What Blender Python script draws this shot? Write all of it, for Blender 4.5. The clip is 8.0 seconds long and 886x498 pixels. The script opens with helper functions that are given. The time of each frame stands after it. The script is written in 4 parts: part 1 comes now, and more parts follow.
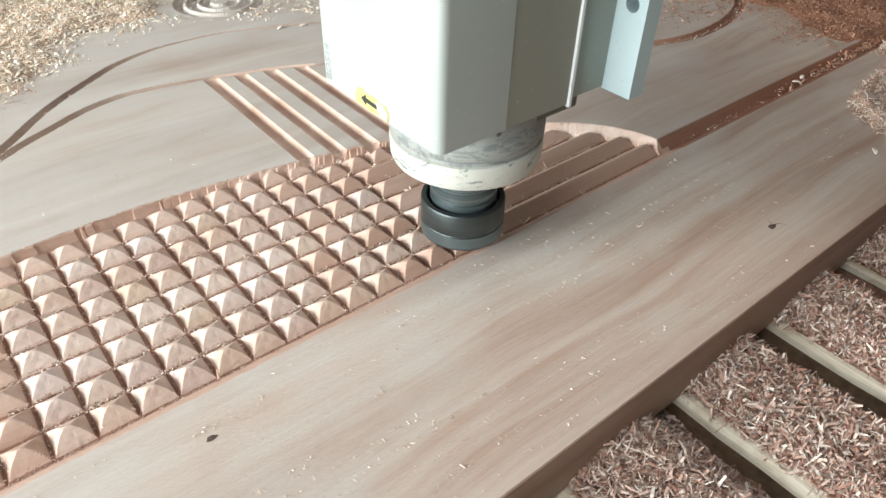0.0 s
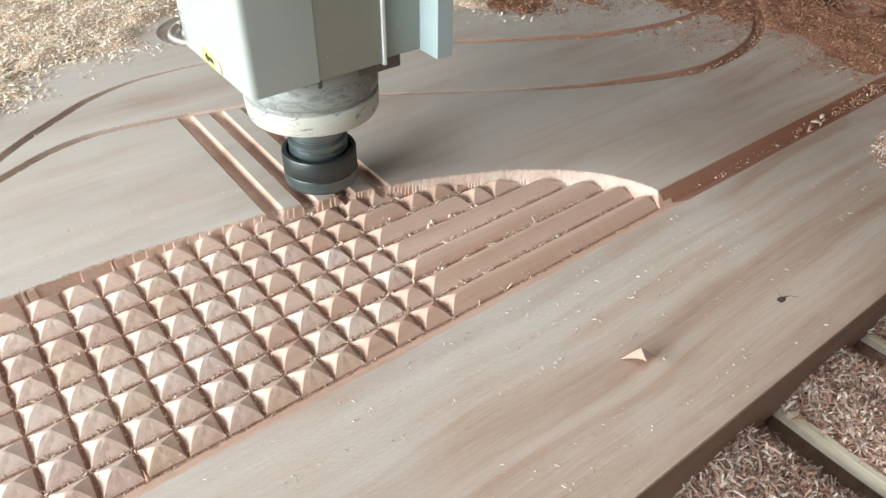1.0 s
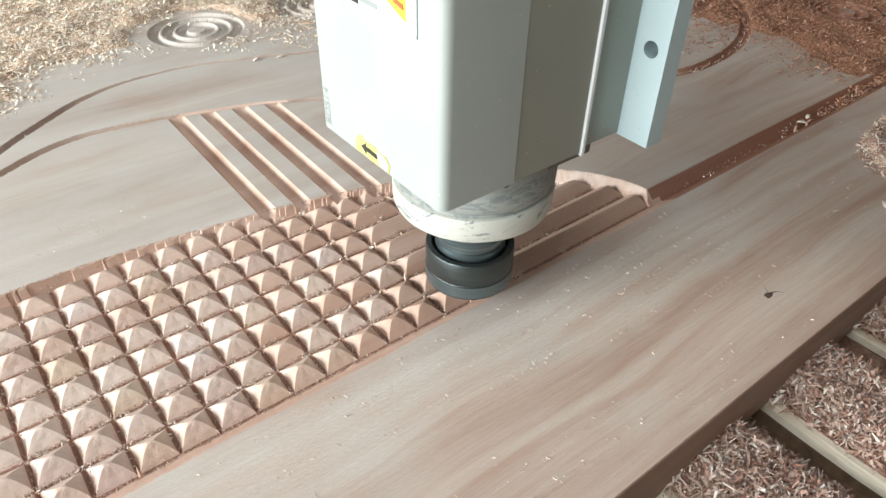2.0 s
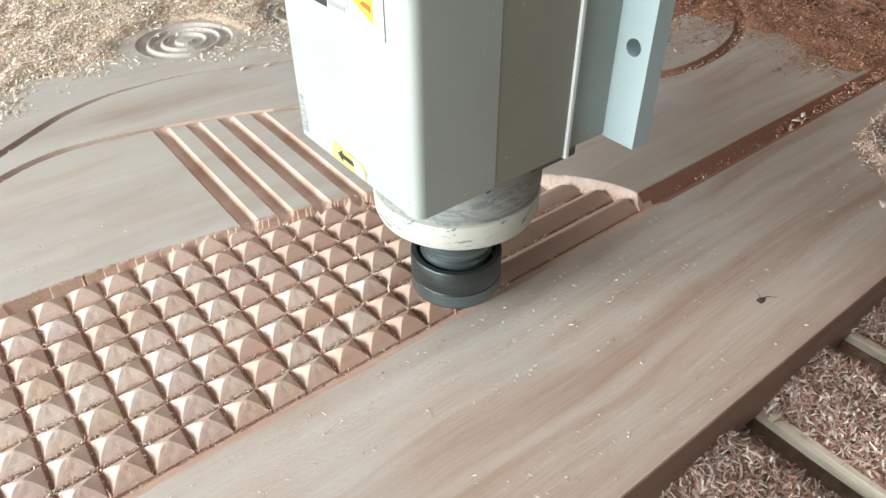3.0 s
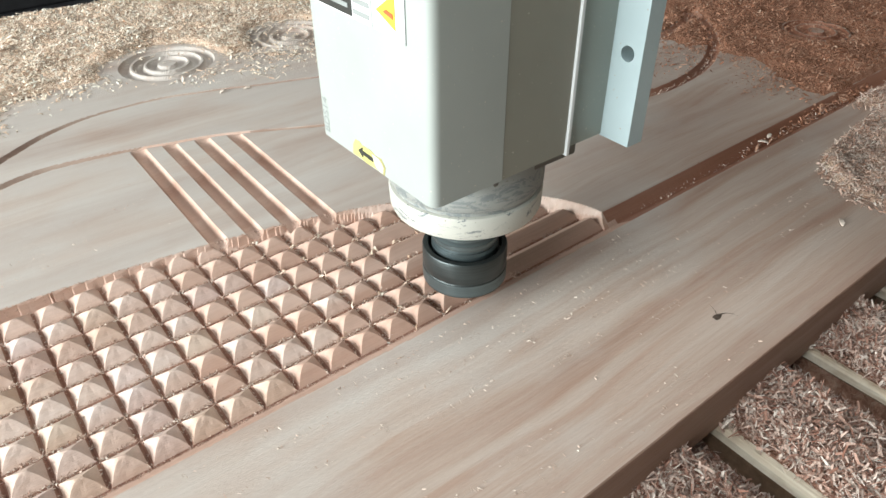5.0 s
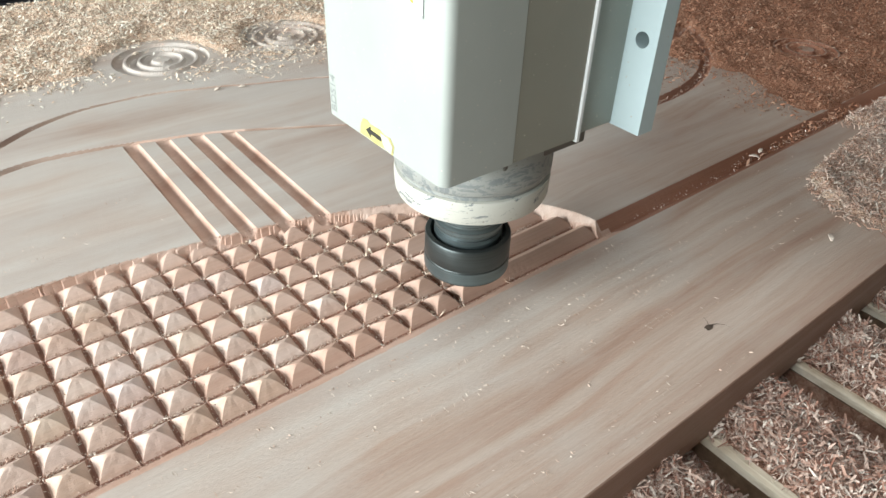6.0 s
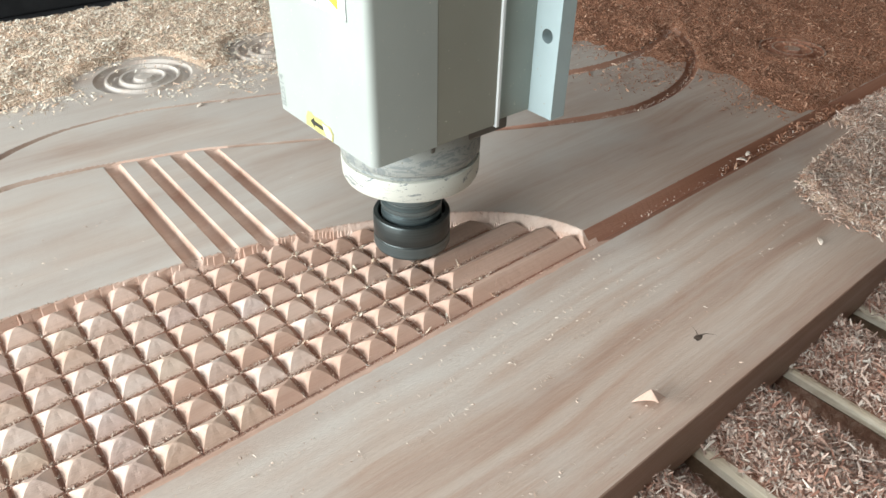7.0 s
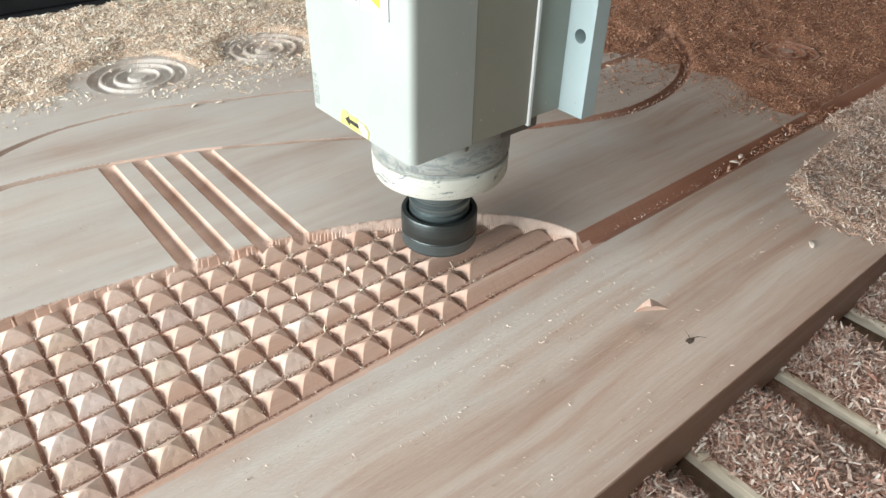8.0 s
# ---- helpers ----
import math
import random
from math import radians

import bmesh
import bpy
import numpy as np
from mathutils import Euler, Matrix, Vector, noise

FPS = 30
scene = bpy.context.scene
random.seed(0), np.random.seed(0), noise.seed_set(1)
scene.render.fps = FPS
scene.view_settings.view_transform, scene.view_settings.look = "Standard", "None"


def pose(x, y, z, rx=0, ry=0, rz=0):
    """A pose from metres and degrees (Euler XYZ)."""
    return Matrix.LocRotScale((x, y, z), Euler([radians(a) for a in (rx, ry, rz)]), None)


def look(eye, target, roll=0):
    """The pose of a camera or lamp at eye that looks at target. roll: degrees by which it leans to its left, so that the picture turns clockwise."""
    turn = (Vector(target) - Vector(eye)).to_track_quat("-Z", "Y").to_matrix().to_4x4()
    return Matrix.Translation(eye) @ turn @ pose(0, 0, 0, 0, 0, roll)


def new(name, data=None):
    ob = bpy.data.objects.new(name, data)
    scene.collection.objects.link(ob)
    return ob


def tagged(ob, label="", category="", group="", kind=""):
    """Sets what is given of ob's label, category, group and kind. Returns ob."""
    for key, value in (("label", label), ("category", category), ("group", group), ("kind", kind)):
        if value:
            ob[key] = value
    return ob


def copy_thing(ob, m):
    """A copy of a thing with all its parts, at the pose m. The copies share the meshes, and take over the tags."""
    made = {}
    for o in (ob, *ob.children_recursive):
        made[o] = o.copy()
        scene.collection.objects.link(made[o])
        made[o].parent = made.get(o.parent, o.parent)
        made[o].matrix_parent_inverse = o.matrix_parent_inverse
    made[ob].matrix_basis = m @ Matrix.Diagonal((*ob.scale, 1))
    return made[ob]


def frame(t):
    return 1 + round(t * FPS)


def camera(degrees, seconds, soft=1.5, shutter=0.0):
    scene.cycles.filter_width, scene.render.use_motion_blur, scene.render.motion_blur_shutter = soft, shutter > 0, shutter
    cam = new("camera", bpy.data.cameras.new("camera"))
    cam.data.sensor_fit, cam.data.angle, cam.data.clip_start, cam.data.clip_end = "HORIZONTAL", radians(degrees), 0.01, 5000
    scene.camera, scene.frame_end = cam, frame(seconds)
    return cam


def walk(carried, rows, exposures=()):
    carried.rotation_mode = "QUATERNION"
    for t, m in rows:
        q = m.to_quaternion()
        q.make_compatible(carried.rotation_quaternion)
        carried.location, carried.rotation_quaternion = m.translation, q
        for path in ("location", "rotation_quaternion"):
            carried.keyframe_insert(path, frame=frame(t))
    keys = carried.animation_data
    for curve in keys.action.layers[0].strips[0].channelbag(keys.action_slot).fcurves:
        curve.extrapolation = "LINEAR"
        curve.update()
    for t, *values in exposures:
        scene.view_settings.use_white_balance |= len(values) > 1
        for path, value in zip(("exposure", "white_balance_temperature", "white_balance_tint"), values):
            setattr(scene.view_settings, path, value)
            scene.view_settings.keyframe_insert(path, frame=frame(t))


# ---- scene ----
cam = camera(65.4, 8.0)
walk(cam, [
    (0.0, pose(-0.2423, -0.2523, 0.2703, 50.98, -1.26, -38.91)),
    (0.5, pose(-0.2064, -0.2418, 0.2685, 50.51, -1.16, -39.11)),
    (1.0, pose(-0.1822, -0.2257, 0.2778, 50.99, -0.61, -37.03)),
    (1.5, pose(-0.1868, -0.2326, 0.2748, 51.19, -1.19, -37.11)),
    (1.7, pose(-0.1899, -0.2302, 0.2761, 51.28, -1.30, -37.70)),
    (2.8, pose(-0.1654, -0.2295, 0.2763, 51.75, 0.49, -37.26)),
    (3.0, pose(-0.1679, -0.2313, 0.2739, 51.65, 0.32, -37.88)),
    (3.5, pose(-0.1613, -0.2324, 0.2788, 52.21, 0.81, -39.05)),
    (4.0, pose(-0.1597, -0.2334, 0.2773, 52.72, 0.24, -38.09)),
    (4.5, pose(-0.1600, -0.2447, 0.2732, 52.88, -0.15, -37.65)),
    (4.7, pose(-0.1544, -0.2518, 0.2753, 53.09, 0.53, -37.63)),
    (5.8, pose(-0.1589, -0.2473, 0.2770, 54.25, -1.23, -38.93)),
    (6.0, pose(-0.1611, -0.2474, 0.2749, 54.01, -1.77, -38.10)),
    (6.5, pose(-0.1508, -0.2429, 0.2738, 53.96, -1.01, -38.97)),
    (7.0, pose(-0.1490, -0.2453, 0.2779, 54.31, -0.63, -39.20)),
    (7.5, pose(-0.1486, -0.2490, 0.2730, 53.72, -1.27, -39.61)),
    (8.0, pose(-0.1484, -0.2453, 0.2815, 54.13, -0.99, -39.46)),
])

# ---- light ----
world = bpy.data.worlds.new("world")
scene.world = world
world.use_nodes = True
_wn = world.node_tree.nodes
_sky = _wn.new("ShaderNodeTexSky")
_sky.sky_type = "NISHITA"
_sky.sun_disc = False
_sky.sun_elevation = radians(32)
_sky.sun_rotation = radians(-75)
world.node_tree.links.new(_sky.outputs[0], _wn["Background"].inputs[0])
_wn["Background"].inputs[1].default_value = 0.10
scene.view_settings.exposure = 0.0

ROOM = (-2.0, 3.4, -2.6, 3.4, -0.95, 2.3)   # x0 x1 y0 y1 floor ceiling, metres
WINDOW = (-0.85, 1.35, 0.18, 0.92)             # y0 y1 z0 z1 of the opening in the west wall


def area_lamp(name, where, target, w, h, power, colour):
    data = bpy.data.lights.new(name, "AREA")
    data.shape, data.size, data.size_y, data.energy, data.color = "RECTANGLE", w, h, power, colour
    ob = new(name, data)
    ob.matrix_world = look(where, target)
    return ob


area_lamp("window_daylight", (ROOM[0] + 0.02, 0.25, 0.55), (0, 0.05, 0), 2.10, 0.70, 115, (0.93, 1.0, 1.0))
# Soft fill added overhead to brighten the flat wood and the bed.
area_lamp("overhead_fill", (-0.55, -0.20, ROOM[5] - 0.01), (0, 0.0, 0), 1.25, 1.25, 23, (0.95, 1.0, 1.0))

# ---- materials ----
P = 0.02   # one pitch of the carved pattern, metres


def material(name):
    m = bpy.data.materials.new(name)
    m.use_nodes = True
    nt = m.node_tree
    return m, nt.nodes, nt.links, nt.nodes["Principled BSDF"]


def add(nodes, kind, **props):
    n = nodes.new(kind)
    for key, value in props.items():
        n.inputs[key.replace("_", " ")].default_value = value
    return n


def ramp(nodes, stops):
    n = nodes.new("ShaderNodeValToRGB")
    e = n.color_ramp.elements
    while len(e) < len(stops):
        e.new(0.5)
    for k, (pos, col) in enumerate(stops):
        e[k].position, e[k].color = pos, (*col, 1)
    return n


def mix(nodes, links, a, b, fac, blend="MIX"):
    n = nodes.new("ShaderNodeMix")
    n.data_type, n.blend_type = "RGBA", blend
    for socket, value in ((n.inputs[6], a), (n.inputs[7], b), (n.inputs[0], fac)):
        if isinstance(value, bpy.types.NodeSocket):
            links.new(value, socket)
        elif isinstance(value, tuple):
            socket.default_value = (*value, 1)
        else:
            socket.default_value = value
    return n.outputs[2]


def stretched(nodes, links, src, scale, detail=4.0, rough=0.55, dist=0.0):
    mp = nodes.new("ShaderNodeMapping")
    mp.inputs["Scale"].default_value = scale
    links.new(src, mp.inputs["Vector"])
    n = add(nodes, "ShaderNodeTexNoise", Scale=1.0, Detail=detail, Roughness=rough, Distortion=dist)
    links.new(mp.outputs[0], n.inputs["Vector"])
    return n.outputs[0]


def bump(nodes, links, bsdf, height, strength, distance):
    b = add(nodes, "ShaderNodeBump", Strength=strength, Distance=distance)
    links.new(height, b.inputs["Height"])
    links.new(b.outputs[0], bsdf.inputs["Normal"])


def wood(name, light, mid, dark, streak, gloss, fine=1.0, per_object=0.0, dust=0.62):
    """Sawn timber with its grain along world x."""
    m, n, l, bsdf = material(name)
    pos = n.new("ShaderNodeNewGeometry").outputs["Position"]
    warp = stretched(n, l, pos, (3.0, 9.0, 9.0), 3.0)
    vm = n.new("ShaderNodeVectorMath")
    vm.operation = "SCALE"
    comb = n.new("ShaderNodeCombineXYZ")
    l.new(warp, comb.inputs["Y"])
    l.new(comb.outputs[0], vm.inputs[0])
    vm.inputs["Scale"].default_value = 0.045
    va = n.new("ShaderNodeVectorMath")
    l.new(pos, va.inputs[0])
    l.new(vm.outputs[0], va.inputs[1])
    broad = stretched(n, l, va.outputs[0], (1.2, 22.0, 22.0), 3.0)
    rings = stretched(n, l, va.outputs[0], (2.0, 90.0, 60.0), 5.0, 0.6)
    fibre = stretched(n, l, pos, (25.0, 900.0, 600.0), 3.0, 0.7)
    r1 = ramp(n, [(0.34, dark), (0.48, mid), (0.62, light)])
    l.new(broad, r1.inputs[0])
    r2 = ramp(n, [(0.36, streak), (0.56, (1, 1, 1))])
    l.new(rings, r2.inputs[0])
    col = mix(n, l, r1.outputs[0], r2.outputs[0], 0.75, "MULTIPLY")
    r3 = ramp(n, [(0.32, (0.72, 0.66, 0.62)), (0.58, (1, 1, 1))])
    l.new(fibre, r3.inputs[0])
    col = mix(n, l, col, r3.outputs[0], 0.36 * fine, "MULTIPLY")
    haze = stretched(n, l, pos, (7.0, 16.0, 16.0), 5.0, 0.6)
    # window-side brightness put into the dust colour, rising to west and back
    sep = n.new("ShaderNodeSeparateXYZ")
    l.new(pos, sep.inputs[0])
    lit_side = n.new("ShaderNodeMath")
    lit_side.operation = "MULTIPLY_ADD"
    lit_side.inputs[1].default_value = -0.4
    l.new(sep.outputs["X"], lit_side.inputs[0])
    l.new(sep.outputs["Y"], lit_side.inputs[2])
    near = n.new("ShaderNodeMapRange")
    for k, v in (("From Min", -0.16), ("From Max", 0.06), ("To Min", -0.16), ("To Max", 0.16)):
        near.inputs[k].default_value = v
    l.new(lit_side.outputs[0], near.inputs["Value"])
    both = n.new("ShaderNodeMath")
    l.new(haze, both.inputs[0])
    l.new(near.outputs[0], both.inputs[1])
    r4 = ramp(n, [(0.38, (0, 0, 0)), (0.72, (1, 1, 1))])
    l.new(both.outputs[0], r4.inputs[0])
    mul = n.new("ShaderNodeMath")
    mul.operation = "MULTIPLY"
    mul.inputs[1].default_value = dust
    l.new(r4.outputs[0], mul.inputs[0])
    col = mix(n, l, col, (0.60, 0.572, 0.535), mul.outputs[0])
    if per_object:
        info = n.new("ShaderNodeObjectInfo")
        r5 = ramp(n, [(0.0, (0.88, 0.82, 0.66)), (0.2, (1, 0.95, 0.9)), (0.7, (1, 1, 1)), (1.0, (0.95, 0.93, 1.0))])
        l.new(info.outputs["Random"], r5.inputs[0])
        col = mix(n, l, col, r5.outputs[0], per_object, "MULTIPLY")
    l.new(col, bsdf.inputs["Base Color"])
    bsdf.inputs["Roughness"].default_value = gloss
    bsdf.inputs["Specular IOR Level"].default_value = 0.35
    grit = stretched(n, l, pos, (300.0, 1400.0, 1400.0), 3.0, 0.6)
    s = n.new("ShaderNodeMath")
    l.new(fibre, s.inputs[0])
    l.new(grit, s.inputs[1])
    bump(n, l, bsdf, s.outputs[0], 0.5, 0.0004 * fine)
    return m


M_BOARD = wood("planed_wood", (0.59, 0.49, 0.42), (0.53, 0.415, 0.345), (0.44, 0.31, 0.245), (0.84, 0.70, 0.63), 0.44)
# Fresh-cut wood, paler than the ridges: window gloss is in its colour.
M_CUT = wood("lit_fresh_cut_wood", (0.75, 0.61, 0.535), (0.69, 0.535, 0.46), (0.60, 0.43, 0.35), (0.88, 0.79, 0.74), 0.42, 0.8, 0.55, 0.12)
M_RIDGE = wood("fresh_ridge_wood", (0.69, 0.50, 0.41), (0.63, 0.435, 0.345), (0.54, 0.345, 0.265), (0.88, 0.79, 0.74), 0.45, 0.8, 0.0, 0.06)
# Raw torn red of the grooves, deepened with the shade inside them.
M_GROOVE = wood("shaded_raw_groove_wood", (0.47, 0.25, 0.17), (0.38, 0.185, 0.12), (0.28, 0.12, 0.073), (0.86, 0.76, 0.70), 0.6, 1.0, 0.0, 0.1)
M_EDGE = wood("sawn_edge_wood", (0.44, 0.31, 0.24), (0.38, 0.25, 0.19), (0.29, 0.175, 0.13), (0.8, 0.7, 0.62), 0.6, 1.2, 0.0, 0.15)


def shaving_material(name, stops, grain):
    m, n, l, bsdf = material(name)
    geo = n.new("ShaderNodeNewGeometry")
    r = ramp(n, stops)
    l.new(geo.outputs["Random Per Island"], r.inputs[0])
    fib = stretched(n, l, geo.outputs["Position"], (900, 900, 900), 3.0, 0.6)
    r2 = ramp(n, [(0.3, (1 - grain,) * 3), (0.65, (1, 1, 1))])
    l.new(fib, r2.inputs[0])
    l.new(mix(n, l, r.outputs[0], r2.outputs[0], 1.0, "MULTIPLY"), bsdf.inputs["Base Color"])
    bsdf.inputs["Roughness"].default_value = 0.62
    bsdf.inputs["Specular IOR Level"].default_value = 0.3
    bump(n, l, bsdf, fib, 0.4, 0.0004)
    return m


M_SHAVE = shaving_material("wood_shavings", [(0.0, (0.72, 0.49, 0.34)), (0.2, (0.85, 0.65, 0.49)), (0.5, (0.90, 0.76, 0.61)), (0.8, (0.92, 0.83, 0.70)), (1.0, (0.93, 0.89, 0.80))], 0.12)
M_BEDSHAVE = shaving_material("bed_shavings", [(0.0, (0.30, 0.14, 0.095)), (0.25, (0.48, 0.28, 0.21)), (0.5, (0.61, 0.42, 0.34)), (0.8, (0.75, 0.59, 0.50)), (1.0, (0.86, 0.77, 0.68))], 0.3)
# Redder shavings, darkened as well to hold the far right's shade.
M_REDSHAVE = shaving_material("shaded_red_shavings", [(0.0, (0.31, 0.135, 0.075)), (0.4, (0.40, 0.19, 0.115)), (0.75, (0.47, 0.25, 0.16)), (0.95, (0.54, 0.33, 0.23)), (1.0, (0.66, 0.48, 0.36))], 0.2)
M_PINKSHAVE = shaving_material("drifted_shavings", [(0.0, (0.44, 0.25, 0.17)), (0.25, (0.58, 0.37, 0.28)), (0.5, (0.68, 0.49, 0.40)), (0.8, (0.78, 0.63, 0.53)), (1.0, (0.88, 0.79, 0.70))], 0.25)
M_FUZZ = shaving_material("torn_fibres", [(0.0, (0.40, 0.23, 0.165)), (0.5, (0.55, 0.36, 0.28)), (1.0, (0.74, 0.57, 0.48))], 0.2)
M_CRUMB = shaving_material("wood_crumbs", [(0.0, (0.54, 0.35, 0.26)), (0.4, (0.72, 0.55, 0.45)), (1.0, (0.86, 0.77, 0.67))], 0.2)


def litter_material(name, stops):
    m, n, l, bsdf = material(name)
    pos = n.new("ShaderNodeNewGeometry").outputs["Position"]
    a = stretched(n, l, pos, (160, 160, 160), 6.0, 0.7, 0.6)
    b = stretched(n, l, pos, (30, 30, 30), 4.0, 0.6)
    r = ramp(n, stops)
    l.new(a, r.inputs[0])
    r2 = ramp(n, [(0.35, (0.72, 0.66, 0.62)), (0.65, (1, 1, 1))])
    l.new(b, r2.inputs[0])
    l.new(mix(n, l, r.outputs[0], r2.outputs[0], 1.0, "MULTIPLY"), bsdf.inputs["Base Color"])
    bsdf.inputs["Roughness"].default_value = 0.8
    bump(n, l, bsdf, a, 0.9, 0.004)
    return m


M_LITTER = litter_material("matted_shavings", [(0.32, (0.68, 0.47, 0.34)), (0.46, (0.80, 0.61, 0.46)), (0.58, (0.86, 0.70, 0.56)), (0.72, (0.90, 0.79, 0.67))])
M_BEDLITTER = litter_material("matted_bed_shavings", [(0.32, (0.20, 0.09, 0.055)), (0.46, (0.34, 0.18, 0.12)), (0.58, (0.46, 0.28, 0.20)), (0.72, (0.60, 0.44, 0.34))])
# Mat under the red shavings, with that same shade in its colour.
M_REDLITTER = litter_material("matted_shaded_red_shavings", [(0.32, (0.31, 0.13, 0.07)), (0.46, (0.41, 0.195, 0.115)), (0.58, (0.48, 0.25, 0.16)), (0.72, (0.56, 0.345, 0.235))])


def paint(name, colour, rough, speck, speck_amount, metal_chips=0.0, spec=0.5):
    """Enamelled metal, a little mottled, with fine dust specks and, if asked, chips down to bare steel."""
    m, n, l, bsdf = material(name)
    pos = n.new("ShaderNodeTexCoord").outputs["Object"]
    a = stretched(n, l, pos, (18, 18, 18), 4.0)
    r = ramp(n, [(0.3, tuple(c * 0.9 for c in colour)), (0.7, colour)])
    l.new(a, r.inputs[0])
    col = r.outputs[0]
    s = stretched(n, l, pos, (650, 650, 650), 1.0)
    rs = ramp(n, [(0.5 + 0.30 * (1 - speck_amount), (0, 0, 0)), (0.56 + 0.30 * (1 - speck_amount), (1, 1, 1))])
    l.new(s, rs.inputs[0])
    col = mix(n, l, col, speck, rs.outputs[0])
    if metal_chips:
        c = stretched(n, l, pos, (55, 55, 150), 7.0, 0.75, 1.2)
        rc = ramp(n, [(1 - metal_chips, (0, 0, 0)), (1.03 - metal_chips, (1, 1, 1))])
        l.new(c, rc.inputs[0])
        col = mix(n, l, col, (0.20, 0.22, 0.22), rc.outputs[0])
        bump(n, l, bsdf, c, 0.3, 0.0006)
    l.new(col, bsdf.inputs["Base Color"])
    bsdf.inputs["Roughness"].default_value = rough
    bsdf.inputs["Specular IOR Level"].default_value = spec
    return m


M_PAINT = paint("pale_green_enamel", (0.395, 0.425, 0.40), 0.45, (0.60, 0.56, 0.47), 0.2)
# Slightly duller rear panel, darkened further for the shade on its south face.
M_REARPAINT = paint("shaded_green_enamel", (0.29, 0.285, 0.24), 0.5, (0.75, 0.70, 0.60), 0.18)
M_PLATE = paint("pale_blue_enamel", (0.48, 0.585, 0.605), 0.42, (0.4, 0.3, 0.2), 0.15)
M_COLLAR = paint("chipped_white_enamel", (0.60, 0.595, 0.535), 0.45, (0.3, 0.26, 0.2), 0.25, 0.42)
M_GRIMY = paint("grimy_white_enamel", (0.33, 0.34, 0.32), 0.5, (0.2, 0.18, 0.15), 0.4, 0.485)
# Mount plate's green, with its south-side shade in the colour too.
M_MOUNT = paint("shaded_olive_enamel", (0.30, 0.335, 0.30), 0.45, (0.6, 0.55, 0.45), 0.2)
M_DARKPAINT = paint("dark_grey_enamel", (0.12, 0.11, 0.095), 0.5, (0.3, 0.24, 0.18), 0.3)
M_STRIP = paint("bare_aluminium", (0.80, 0.82, 0.82), 0.35, (0.5, 0.45, 0.4), 0.1)


def steel(name, colour, rough, rings):
    m, n, l, bsdf = material(name)
    pos = n.new("ShaderNodeTexCoord").outputs["Object"]
    a = stretched(n, l, pos, (3, 3, rings), 3.0, 0.6)
    r = ramp(n, [(0.3, tuple(c * 0.6 for c in colour)), (0.7, colour)])
    l.new(a, r.inputs[0])
    l.new(r.outputs[0], bsdf.inputs["Base Color"])
    bsdf.inputs["Metallic"].default_value = 0.75
    rr = ramp(n, [(0.3, (rough * 0.8,) * 3), (0.7, (rough * 1.25,) * 3)])
    l.new(a, rr.inputs[0])
    l.new(rr.outputs[0], bsdf.inputs["Roughness"])
    bump(n, l, bsdf, a, 0.15, 0.0003)
    return m


M_NUT = steel("black_oxide_steel", (0.095, 0.11, 0.11), 0.38, 500)
M_NOSE = steel("oiled_steel", (0.19, 0.24, 0.25), 0.30, 900)
M_BIT = steel("tool_steel", (0.4, 0.4, 0.4), 0.3, 300)


def plain(name, colour, rough=0.6, metal=0.0, mottled=0.15, size=40):
    m, n, l, bsdf = material(name)
    pos = n.new("ShaderNodeTexCoord").outputs["Object"]
    a = stretched(n, l, pos, (size,) * 3, 5.0, 0.65)
    r = ramp(n, [(0.3, tuple(c * (1 - mottled) for c in colour)), (0.7, colour)])
    l.new(a, r.inputs[0])
    l.new(r.outputs[0], bsdf.inputs["Base Color"])
    bsdf.inputs["Roughness"].default_value = rough
    bsdf.inputs["Metallic"].default_value = metal
    return m


M_TORN = plain("torn_sticker_paper", (0.70, 0.66, 0.52), 0.7, 0, 0.4, 300)
M_YELLOW = plain("yellow_sticker", (0.60, 0.55, 0.20), 0.5, 0, 0.3, 200)
M_AMBER = plain("amber_sticker", (0.80, 0.48, 0.06), 0.5, 0, 0.15, 200)
M_BLACK = plain("black_print", (0.03, 0.03, 0.025), 0.6)
M_GREY = plain("grey_print", (0.30, 0.32, 0.31), 0.6)
M_WHITE = plain("white_sticker", (0.80, 0.82, 0.82), 0.5, 0, 0.05)
M_RED = plain("red_print", (0.6, 0.12, 0.04), 0.6)
M_KNOT = plain("dark_knot", (0.11, 0.075, 0.055), 0.8, 0, 0.6, 400)
M_WALL = plain("limewashed_wall", (0.17, 0.16, 0.145), 0.9, 0, 0.2, 3)
M_CEIL = plain("sheet_ceiling", (0.26, 0.25, 0.235), 0.9, 0, 0.2, 3)
M_FLOOR = plain("concrete", (0.28, 0.25, 0.22), 0.9, 0, 0.3, 4)
M_RAIL = plain("black_machine_paint", (0.02, 0.02, 0.022), 0.5, 0, 0.5, 60)
M_FRAME = plain("grey_machine_paint", (0.20, 0.21, 0.21), 0.5, 0, 0.2, 30)


def slat_material():
    m, n, l, bsdf = material("weathered_softwood")
    pos = n.new("ShaderNodeNewGeometry").outputs["Position"]
    a = stretched(n, l, pos, (260, 9, 260), 4.0, 0.6)
    b = stretched(n, l, pos, (60, 30, 60), 4.0, 0.6)
    r = ramp(n, [(0.3, (0.58, 0.47, 0.34)), (0.5, (0.76, 0.67, 0.53)), (0.7, (0.89, 0.81, 0.68))])
    l.new(a, r.inputs[0])
    r2 = ramp(n, [(0.32, (0.62, 0.52, 0.42)), (0.46, (1, 1, 1))])
    l.new(b, r2.inputs[0])
    l.new(mix(n, l, r.outputs[0], r2.outputs[0], 0.5, "MULTIPLY"), bsdf.inputs["Base Color"])
    bsdf.inputs["Roughness"].default_value = 0.75
    bump(n, l, bsdf, a, 0.5, 0.0008)
    return m


